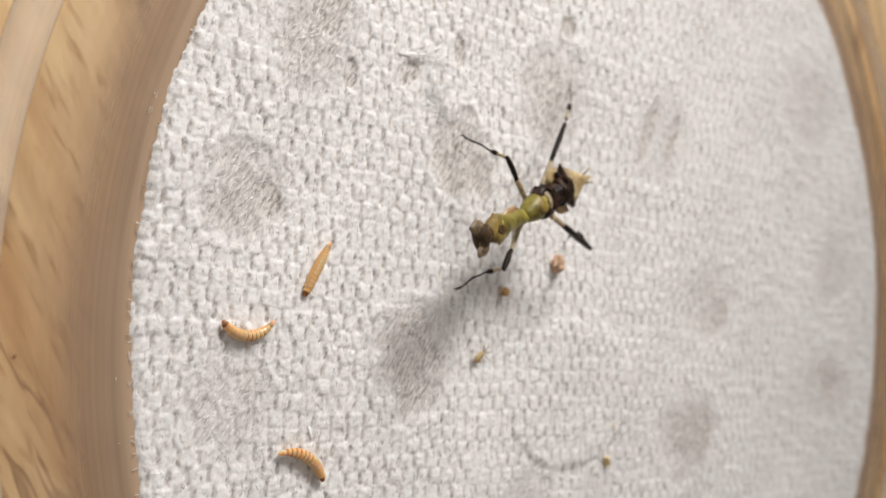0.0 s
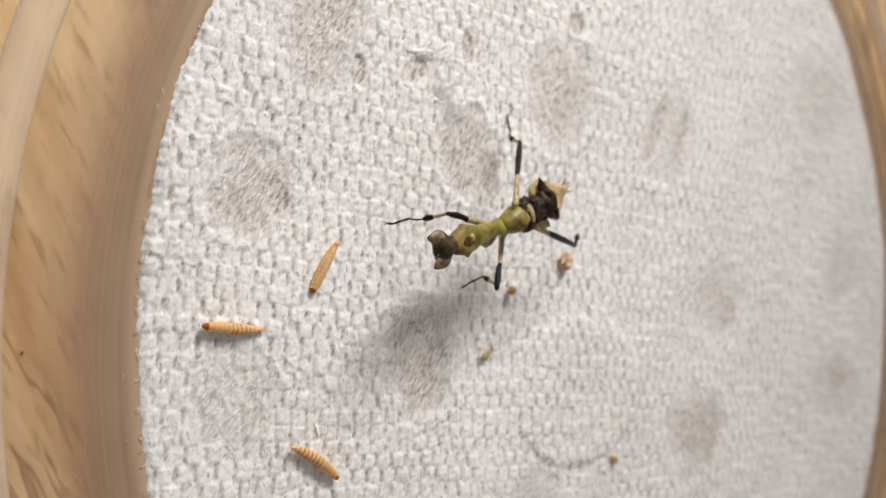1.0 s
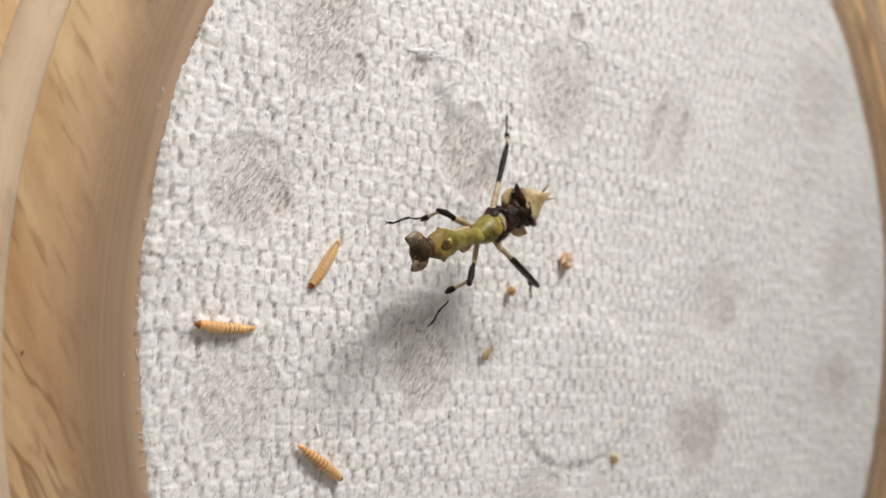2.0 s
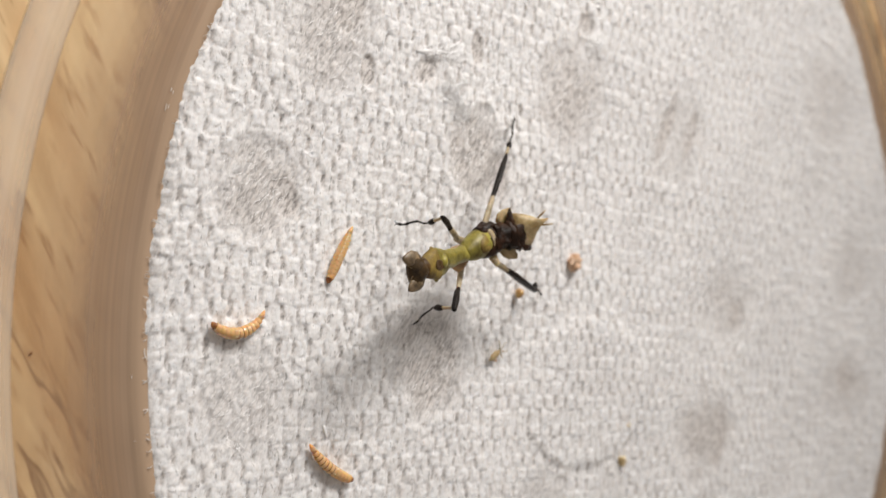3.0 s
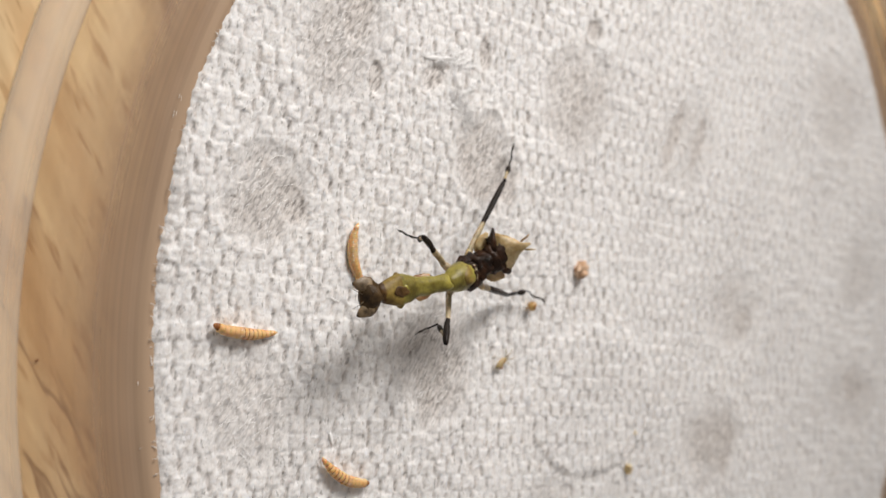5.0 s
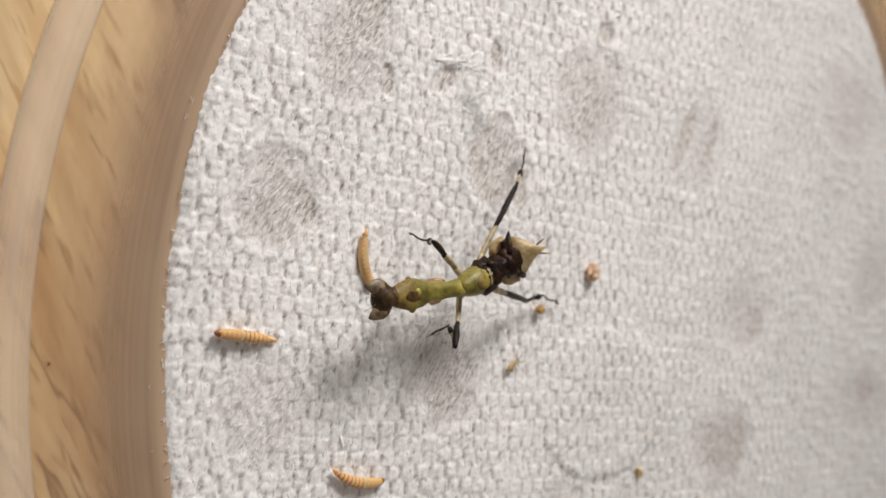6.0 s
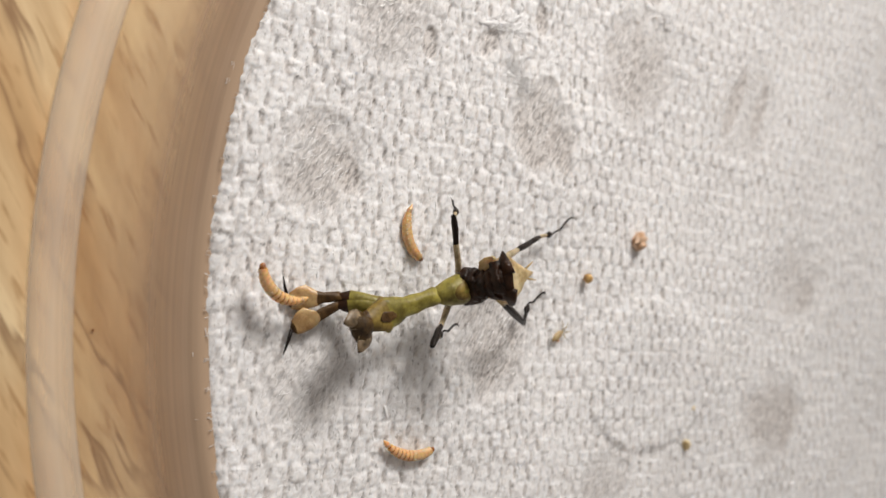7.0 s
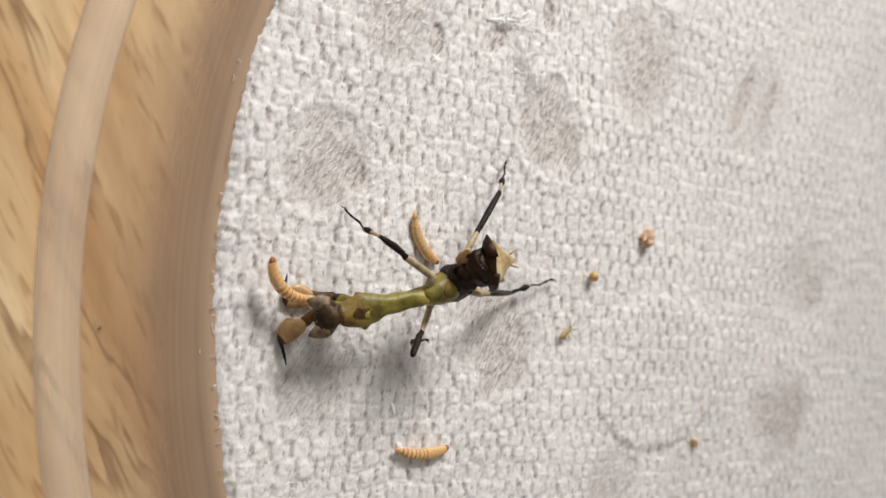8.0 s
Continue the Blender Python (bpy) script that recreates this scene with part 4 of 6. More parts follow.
    walk(limbs['pronotum'], [
        (0.00, bone(3.11, 2.28, 4.88, -2.00, 1.00, 6.42)),
        (0.20, bone(2.91, 2.66, 5.08, -2.31, 1.92, 6.40)),
        (0.50, bone(0.23, 1.26, 5.27, -4.70, -0.46, 6.68)),
        (1.00, bone(-0.27, 1.29, 5.24, -5.54, 0.02, 6.07)),
        (1.50, bone(-1.06, 1.26, 5.28, -6.41, 0.26, 5.98)),
        (2.80, bone(-3.65, -0.45, 4.50, -8.61, -1.18, 6.32)),
        (3.00, bone(-3.74, -0.44, 4.46, -8.68, -1.26, 6.26)),
        (3.50, bone(-5.02, -1.28, 4.30, -10.40, -2.16, 4.56)),
        (3.80, bone(-5.36, -1.63, 4.20, -10.82, -2.67, 3.99)),
        (3.90, bone(-7.39, -2.45, 3.90, -13.42, -3.23, 3.36)),
        (4.00, bone(-6.13, -2.64, 3.87, -11.31, -3.95, 4.38)),
        (4.10, bone(-4.60, -2.17, 3.80, -9.31, -4.21, 5.31)),
        (4.50, bone(-4.60, -2.17, 3.80, -9.31, -4.21, 5.31)),
        (4.70, bone(-5.75, -1.81, 4.37, -11.18, -2.44, 4.50)),
        (6.00, bone(-5.52, -1.99, 4.26, -10.95, -2.42, 4.25)),
        (6.50, bone(-6.67, -1.78, 3.96, -12.00, -2.95, 3.68)),
        (6.70, bone(-8.86, -2.08, 3.76, -14.13, -4.02, 2.76)),
        (6.80, bone(-8.88, -4.40, 3.35, -14.12, -5.78, 2.77)),
        (7.00, bone(-9.82, -4.44, 2.72, -15.01, -5.65, 2.94)),
        (7.20, bone(-9.82, -3.88, 2.78, -15.07, -5.43, 2.46)),
        (7.40, bone(-11.06, -4.32, 3.83, -16.34, -5.67, 2.34)),
        (7.50, bone(-11.06, -4.32, 3.83, -16.34, -5.67, 2.34)),
        (7.70, bone(-11.65, -4.08, 3.88, -16.77, -5.69, 2.60)),
        (7.90, bone(-11.36, -4.19, 3.44, -16.59, -5.79, 2.35)),
        (7.97, bone(-11.97, -4.50, 3.59, -17.24, -5.41, 2.64)),
        (8.00, bone(-11.97, -4.50, 3.59, -17.24, -5.41, 2.64)),
    ])
    walk(limbs['head'], [
        (0.00, bone(-2.00, 1.00, 6.42, -3.83, 0.27, 6.73)),
        (0.20, bone(-2.31, 1.92, 6.40, -4.25, 1.43, 6.40)),
        (0.50, bone(-4.70, -0.46, 6.68, -6.58, -1.15, 6.70)),
        (1.00, bone(-5.54, 0.02, 6.07, -7.45, -0.54, 5.92)),
        (1.50, bone(-6.41, 0.26, 5.98, -8.33, -0.30, 5.85)),
        (2.80, bone(-8.61, -1.18, 6.32, -10.58, -1.52, 6.47)),
        (3.00, bone(-8.68, -1.26, 6.26, -10.62, -1.71, 6.40)),
        (3.50, bone(-10.40, -2.16, 4.56, -12.30, -2.65, 4.14)),
        (3.80, bone(-10.82, -2.67, 3.99, -12.73, -2.96, 3.46)),
        (3.90, bone(-13.42, -3.23, 3.36, -15.40, -2.99, 3.56)),
        (4.00, bone(-11.31, -3.95, 4.38, -13.15, -4.51, 3.83)),
        (4.10, bone(-9.31, -4.21, 5.31, -11.15, -4.98, 5.46)),
        (4.50, bone(-9.31, -4.21, 5.31, -11.15, -4.98, 5.46)),
        (4.70, bone(-11.18, -2.44, 4.50, -13.12, -2.83, 4.20)),
        (6.00, bone(-10.95, -2.42, 4.25, -12.88, -2.73, 3.85)),
        (6.50, bone(-12.00, -2.95, 3.68, -13.85, -3.56, 3.26)),
        (6.70, bone(-14.13, -4.02, 2.76, -16.01, -4.62, 3.09)),
        (6.80, bone(-14.12, -5.78, 2.77, -15.85, -6.72, 3.11)),
        (7.00, bone(-15.01, -5.65, 2.94, -16.71, -6.61, 3.35)),
        (7.20, bone(-15.07, -5.43, 2.46, -16.81, -6.28, 2.99)),
        (7.40, bone(-16.34, -5.67, 2.34, -18.15, -6.24, 1.71)),
        (7.50, bone(-16.34, -5.67, 2.34, -18.15, -6.24, 1.71)),
        (7.70, bone(-16.77, -5.69, 2.60, -18.56, -6.14, 1.82)),
        (7.90, bone(-16.59, -5.79, 2.35, -18.43, -6.22, 1.70)),
        (7.97, bone(-17.24, -5.41, 2.64, -19.10, -5.53, 1.92)),
        (8.00, bone(-17.24, -5.41, 2.64, -19.10, -5.53, 1.92)),
    ])
    walk(limbs['UL_coxa'], [
        (0.00, bone(4.87, 3.36, 3.67, 5.02, 3.22, 4.38)),
        (0.20, bone(4.77, 3.95, 3.71, 4.91, 3.48, 4.81)),
        (0.50, bone(0.14, 1.71, 4.57, 0.68, 1.36, 4.93)),
        (1.00, bone(-0.17, 1.47, 3.89, 0.17, 1.45, 4.90)),
        (1.50, bone(-0.58, 1.72, 3.88, -0.34, 1.52, 4.84)),
        (2.80, bone(-2.72, 0.54, 2.90, -2.40, 0.11, 4.04)),
        (3.00, bone(-2.82, 0.55, 2.88, -2.51, 0.12, 4.01)),
        (3.50, bone(-3.88, -0.00, 2.83, -3.48, -0.56, 3.79)),
        (3.80, bone(-4.20, 0.10, 2.78, -3.61, -0.89, 3.59)),
        (3.90, bone(-4.72, -0.58, 2.68, -4.41, -1.71, 3.45)),
        (4.00, bone(-5.25, -1.26, 2.59, -4.85, -2.18, 3.44)),
        (4.10, bone(-3.93, -0.93, 2.70, -3.61, -1.60, 3.51)),
        (4.50, bone(-3.93, -0.93, 2.70, -3.61, -1.60, 3.51)),
        (4.70, bone(-4.69, -0.65, 2.83, -4.21, -1.34, 3.68)),
        (6.00, bone(-4.67, -0.73, 2.93, -4.28, -1.61, 3.78)),
        (6.50, bone(-5.56, -0.43, 2.65, -5.14, -1.15, 3.44)),
        (6.70, bone(-6.95, -0.72, 2.42, -6.78, -1.46, 3.48)),
        (6.80, bone(-6.92, -3.02, 2.60, -6.95, -4.09, 3.35)),
        (7.00, bone(-7.77, -3.00, 2.44, -7.69, -3.93, 2.79)),
        (7.20, bone(-7.67, -2.72, 2.28, -7.60, -3.51, 2.64)),
        (7.40, bone(-10.76, -2.77, 4.52, -10.39, -4.15, 3.49)),
        (7.50, bone(-10.76, -2.77, 4.52, -10.39, -4.15, 3.49)),
        (7.70, bone(-10.99, -2.64, 4.67, -10.84, -3.95, 3.47)),
        (7.90, bone(-9.08, -2.97, 2.36, -8.94, -3.76, 3.00)),
        (7.97, bone(-11.85, -3.29, 4.24, -11.50, -4.35, 3.25)),
        (8.00, bone(-11.85, -3.29, 4.24, -11.50, -4.35, 3.25)),
    ])
    walk(limbs['LL_coxa'], [
        (0.00, bone(4.16, 1.41, 3.48, 3.70, 2.57, 4.48)),
        (0.20, bone(4.16, 2.06, 3.64, 3.72, 2.99, 4.76)),
        (0.50, bone(2.03, 0.53, 3.79, 1.77, 1.60, 4.94)),
        (1.00, bone(1.45, 0.59, 3.73, 0.97, 1.75, 4.93)),
        (1.50, bone(1.05, 0.86, 3.14, 0.89, 1.97, 4.68)),
        (2.80, bone(-2.49, -1.30, 3.05, -2.90, -0.12, 4.09)),
        (3.00, bone(-2.58, -1.29, 3.03, -3.00, -0.11, 4.05)),
        (3.50, bone(-3.54, -1.95, 2.86, -3.95, -0.78, 3.84)),
        (3.80, bone(-3.66, -2.20, 2.74, -3.96, -1.04, 3.64)),
        (3.90, bone(-3.98, -2.87, 2.65, -4.24, -1.67, 3.44)),
        (4.00, bone(-4.31, -3.54, 2.56, -4.74, -2.14, 3.44)),
        (4.10, bone(-3.22, -3.24, 2.59, -4.09, -1.87, 3.48)),
        (4.50, bone(-3.22, -3.24, 2.59, -4.09, -1.87, 3.48)),
        (4.70, bone(-4.15, -2.69, 2.82, -4.28, -1.36, 3.69)),
        (6.00, bone(-4.11, -2.66, 2.72, -4.29, -1.61, 3.78)),
        (6.50, bone(-4.84, -2.40, 2.77, -5.23, -1.19, 3.45)),
        (6.70, bone(-8.33, -2.83, 4.92, -8.39, -1.94, 3.43)),
        (6.80, bone(-8.57, -4.52, 4.80, -8.35, -4.32, 3.10)),
        (7.00, bone(-7.79, -5.14, 1.50, -8.34, -4.09, 2.66)),
        (7.20, bone(-7.81, -4.84, 1.50, -8.15, -3.60, 2.59)),
        (7.40, bone(-9.75, -5.01, 2.07, -10.03, -4.06, 3.50)),
        (7.50, bone(-9.75, -5.01, 2.07, -10.03, -4.06, 3.50)),
        (7.70, bone(-9.87, -4.87, 2.13, -9.92, -3.80, 3.40)),
        (7.90, bone(-9.74, -5.00, 1.90, -9.88, -3.93, 3.04)),
        (7.97, bone(-10.28, -5.29, 2.06, -10.70, -4.09, 3.26)),
        (8.00, bone(-10.28, -5.29, 2.06, -10.70, -4.09, 3.26)),
    ])
    walk(limbs['UR_coxa'], [
        (0.00, bone(6.57, 4.46, 3.57, 5.43, 3.42, 4.34)),
        (0.20, bone(4.84, 4.76, 4.70, 5.23, 3.62, 4.82)),
        (0.50, bone(1.91, 2.78, 5.40, 2.15, 1.69, 4.95)),
        (1.00, bone(0.85, 3.09, 5.61, 1.31, 1.88, 4.94)),
        (1.50, bone(0.19, 2.99, 5.40, 0.56, 1.85, 4.72)),
        (2.80, bone(-0.95, 1.46, 3.61, -1.43, 0.54, 3.96)),
        (3.00, bone(-1.04, 1.47, 3.58, -1.52, 0.56, 3.93)),
        (3.50, bone(-2.06, 0.91, 3.05, -2.71, -0.20, 3.71)),
        (3.80, bone(-2.36, 0.78, 2.97, -2.98, -0.63, 3.50)),
        (3.90, bone(-2.58, 0.24, 3.13, -4.20, -1.66, 3.44)),
        (4.00, bone(-2.80, -0.31, 3.29, -3.71, -1.77, 3.38)),
        (4.10, bone(-2.14, 0.10, 3.24, -2.47, -0.93, 3.58)),
        (4.50, bone(-2.14, 0.10, 3.24, -2.47, -0.93, 3.58)),
        (4.70, bone(-2.82, 0.15, 3.25, -3.43, -1.11, 3.50)),
        (6.00, bone(-2.70, 0.07, 3.25, -3.16, -1.26, 3.67)),
        (6.50, bone(-3.62, 0.48, 3.13, -4.35, -0.82, 3.36)),
        (6.70, bone(-4.85, 0.86, 3.99, -6.26, -1.31, 3.50)),
        (6.80, bone(-4.34, -2.22, 4.65, -6.17, -3.97, 3.49)),
        (7.00, bone(-5.46, -2.23, 3.92, -7.41, -3.87, 2.84)),
        (7.20, bone(-5.48, -1.74, 3.77, -7.25, -3.45, 2.67)),
        (7.40, bone(-7.36, -1.90, 4.50, -8.56, -3.68, 3.53)),
        (7.50, bone(-7.36, -1.90, 4.50, -8.56, -3.68, 3.53)),
        (7.70, bone(-9.12, -2.23, 4.30, -9.23, -3.68, 3.34)),
        (7.90, bone(-9.10, -2.33, 4.13, -8.94, -3.76, 3.00)),
        (7.97, bone(-9.57, -2.50, 4.11, -9.59, -3.73, 3.28)),
        (8.00, bone(-9.57, -2.50, 4.11, -9.59, -3.73, 3.28)),
    ])
    walk(limbs['LR_coxa'], [
        (0.00, bone(6.32, 2.36, 4.86, 5.43, 3.42, 4.34)),
        (0.20, bone(6.28, 2.61, 5.13, 5.23, 3.62, 4.82)),
        (0.50, bone(4.20, 1.25, 5.12, 2.69, 1.81, 4.95)),
        (1.00, bone(3.73, 1.29, 4.95, 2.14, 2.19, 4.97)),
        (1.50, bone(1.73, 0.83, 4.87, 1.23, 2.10, 4.63)),
        (2.80, bone(-0.62, -1.03, 4.49, -1.43, 0.54, 3.96)),
        (3.00, bone(-0.72, -1.01, 4.47, -1.52, 0.56, 3.93)),
        (3.50, bone(-1.57, -1.44, 4.03, -2.71, -0.20, 3.71)),
        (3.80, bone(-1.63, -1.67, 4.17, -2.98, -0.63, 3.50)),
        (3.90, bone(-1.87, -1.94, 4.04, -4.20, -1.66, 3.44)),
        (4.00, bone(-2.11, -2.20, 3.90, -3.71, -1.77, 3.38)),
        (4.10, bone(-1.46, -2.15, 3.96, -2.47, -0.93, 3.58)),
        (4.50, bone(-1.46, -2.15, 3.96, -2.47, -0.93, 3.58)),
        (4.70, bone(-2.16, -2.09, 3.76, -3.43, -1.11, 3.50)),
        (6.00, bone(-1.90, -2.17, 3.97, -3.16, -1.26, 3.67)),
        (6.50, bone(-3.02, -1.93, 3.67, -4.35, -0.82, 3.36)),
        (6.70, bone(-4.28, -2.03, 4.11, -6.26, -1.31, 3.50)),
        (6.80, bone(-4.04, -4.05, 4.43, -6.17, -3.97, 3.49)),
        (7.00, bone(-6.48, -4.44, 4.45, -7.41, -3.87, 2.84)),
        (7.20, bone(-5.98, -4.59, 3.75, -7.25, -3.45, 2.67)),
        (7.40, bone(-6.96, -4.49, 4.47, -8.56, -3.68, 3.53)),
        (7.50, bone(-6.96, -4.49, 4.47, -8.56, -3.68, 3.53)),
        (7.70, bone(-7.40, -4.43, 4.33, -9.23, -3.68, 3.34)),
        (7.90, bone(-7.27, -4.53, 4.14, -8.94, -3.76, 3.00)),
        (7.97, bone(-7.95, -4.41, 3.98, -9.59, -3.73, 3.28)),
        (8.00, bone(-7.95, -4.41, 3.98, -9.59, -3.73, 3.28)),
    ])
    walk(limbs['UL_femur'], [
        (0.00, bone(4.87, 3.36, 3.67, 2.15, 6.34, 4.36)),
        (0.20, bone(4.77, 3.95, 3.71, 1.72, 6.25, 4.85)),
        (0.50, bone(0.14, 1.71, 4.57, -3.85, 2.87, 3.83)),
        (1.00, bone(-0.17, 1.47, 3.89, -4.24, 2.10, 4.36)),
        (1.50, bone(-0.58, 1.72, 3.88, -4.65, 2.37, 4.38)),
        (2.80, bone(-2.72, 0.54, 2.90, -5.95, 1.84, 5.00)),
        (3.00, bone(-2.82, 0.55, 2.88, -6.05, 1.85, 5.00)),
        (3.50, bone(-3.88, -0.00, 2.83, -7.01, 1.59, 4.89)),
        (3.80, bone(-4.20, 0.10, 2.78, -7.26, 1.61, 4.95)),
        (4.00, bone(-5.25, -1.26, 2.59, -8.24, 0.69, 4.56)),
        (4.10, bone(-3.93, -0.93, 2.70, -7.28, 0.51, 4.59)),
        (4.50, bone(-3.93, -0.93, 2.70, -7.28, 0.51, 4.59)),
        (4.70, bone(-4.69, -0.65, 2.83, -7.94, 1.04, 4.62)),
        (6.00, bone(-4.67, -0.73, 2.93, -8.02, 0.93, 4.60)),
        (6.50, bone(-5.56, -0.43, 2.65, -8.57, 1.62, 4.46)),
        (6.70, bone(-6.95, -0.72, 2.42, -9.42, 2.04, 3.66)),
        (6.80, bone(-6.92, -3.02, 2.60, -8.70, 0.15, 4.20)),
        (7.00, bone(-7.77, -3.00, 2.44, -9.45, 0.29, 3.93)),
        (7.20, bone(-7.67, -2.72, 2.28, -9.43, 0.46, 3.95)),
        (7.40, bone(-10.76, -2.77, 4.52, -9.41, 0.69, 2.86)),
        (7.50, bone(-10.76, -2.77, 4.52, -9.41, 0.69, 2.86)),
        (7.70, bone(-10.99, -2.64, 4.67, -9.45, 0.73, 2.90)),
        (7.90, bone(-9.08, -2.97, 2.36, -10.88, -0.10, 4.30)),
        (7.97, bone(-11.85, -3.29, 4.24, -15.39, -0.98, 4.11)),
        (8.00, bone(-11.85, -3.29, 4.24, -15.39, -0.98, 4.11)),
    ])
    walk(limbs['UL_tibia'], [
        (0.00, bone(2.15, 6.34, 4.36, 2.19, 7.03, 2.60)),
        (0.20, bone(1.72, 6.25, 4.85, 1.96, 6.97, 3.01)),
        (0.50, bone(-3.85, 2.87, 3.83, -4.47, 3.09, 2.16)),
        (1.00, bone(-4.24, 2.10, 4.36, -5.11, 1.74, 2.67)),
        (1.50, bone(-4.65, 2.37, 4.38, -5.24, 1.91, 2.66)),
        (2.80, bone(-5.95, 1.84, 5.00, -5.61, 1.54, 3.12)),
        (3.00, bone(-6.05, 1.85, 5.00, -5.71, 1.55, 3.12)),
        (3.50, bone(-7.01, 1.59, 4.89, -6.25, 1.44, 3.14)),
        (3.80, bone(-7.26, 1.61, 4.95, -6.38, 1.40, 3.23)),
        (4.00, bone(-8.24, 0.69, 4.56, -7.25, 0.96, 2.95)),
        (4.10, bone(-7.28, 0.51, 4.59, -6.48, 0.69, 2.89)),
        (4.50, bone(-7.28, 0.51, 4.59, -6.48, 0.69, 2.89)),
        (4.70, bone(-7.94, 1.04, 4.62, -6.91, 0.94, 3.02)),
        (6.00, bone(-8.02, 0.93, 4.60, -7.08, 1.01, 2.96)),
        (6.50, bone(-8.57, 1.62, 4.46, -7.67, 1.17, 2.83)),
        (6.70, bone(-9.42, 2.04, 3.66, -7.81, 1.40, 2.64)),
        (6.80, bone(-8.70, 0.15, 4.20, -7.59, 0.93, 2.81)),
        (7.00, bone(-9.45, 0.29, 3.93, -8.17, 0.92, 2.63)),
        (7.20, bone(-9.43, 0.46, 3.95, -8.23, 1.16, 2.61)),
        (7.40, bone(-9.41, 0.69, 2.86, -8.06, 1.22, 1.91)),
        (7.50, bone(-9.41, 0.69, 2.86, -8.06, 1.22, 1.91)),
        (7.70, bone(-9.45, 0.73, 2.90, -8.09, 1.04, 1.86)),
        (7.90, bone(-10.88, -0.10, 4.30, -9.45, 0.09, 2.91)),
        (7.97, bone(-15.39, -0.98, 4.11, -15.41, -0.50, 2.39)),
        (8.00, bone(-15.39, -0.98, 4.11, -15.41, -0.50, 2.39)),
    ])
    walk(limbs['UL_tarsus'], [
        (0.00, bone(2.19, 7.03, 2.60, 1.51, 8.34, 0.31)),
        (0.20, bone(1.96, 6.97, 3.01, 1.40, 8.27, 0.51)),
        (0.50, bone(-4.47, 3.09, 2.16, -6.03, 3.56, 0.15)),
        (1.00, bone(-5.11, 1.74, 2.67, -6.33, 1.50, 0.26)),
        (1.50, bone(-5.24, 1.91, 2.66, -6.34, 1.48, 0.24)),
        (2.80, bone(-5.61, 1.54, 3.12, -6.28, 1.55, 0.41)),
        (3.00, bone(-5.71, 1.55, 3.12, -6.38, 1.56, 0.41)),
        (3.50, bone(-6.25, 1.44, 3.14, -6.43, 1.63, 0.40)),
        (3.80, bone(-6.38, 1.40, 3.23, -6.51, 1.60, 0.46)),
        (4.00, bone(-7.25, 0.96, 2.95, -6.47, 1.49, 0.40)),
        (4.10, bone(-6.48, 0.69, 2.89, -6.46, 1.55, 0.33)),
        (4.50, bone(-6.48, 0.69, 2.89, -6.46, 1.55, 0.33)),
        (4.70, bone(-6.91, 0.94, 3.02, -6.65, 1.55, 0.38)),
        (6.00, bone(-7.08, 1.01, 2.96, -6.55, 1.51, 0.36)),
        (6.50, bone(-7.67, 1.17, 2.83, -6.56, 1.54, 0.39)),
        (6.70, bone(-7.81, 1.40, 2.64, -5.94, 1.02, 0.59)),
        (6.80, bone(-7.59, 0.93, 2.81, -6.33, 1.55, 0.46)),
        (7.00, bone(-8.17, 0.92, 2.63, -6.69, 1.51, 0.42)),
        (7.20, bone(-8.23, 1.16, 2.61, -6.66, 1.55, 0.42)),
        (7.40, bone(-8.06, 1.22, 1.91, -6.36, 1.70, 0.09)),
        (7.50, bone(-8.06, 1.22, 1.91, -6.36, 1.70, 0.09)),
        (7.70, bone(-8.09, 1.04, 1.86, -6.36, 1.67, 0.09)),
        (7.90, bone(-9.45, 0.09, 2.91, -8.08, 0.82, 0.58)),
        (7.97, bone(-15.41, -0.50, 2.39, -15.30, 0.73, 0.12)),
        (8.00, bone(-15.41, -0.50, 2.39, -15.30, 0.73, 0.12)),
    ])
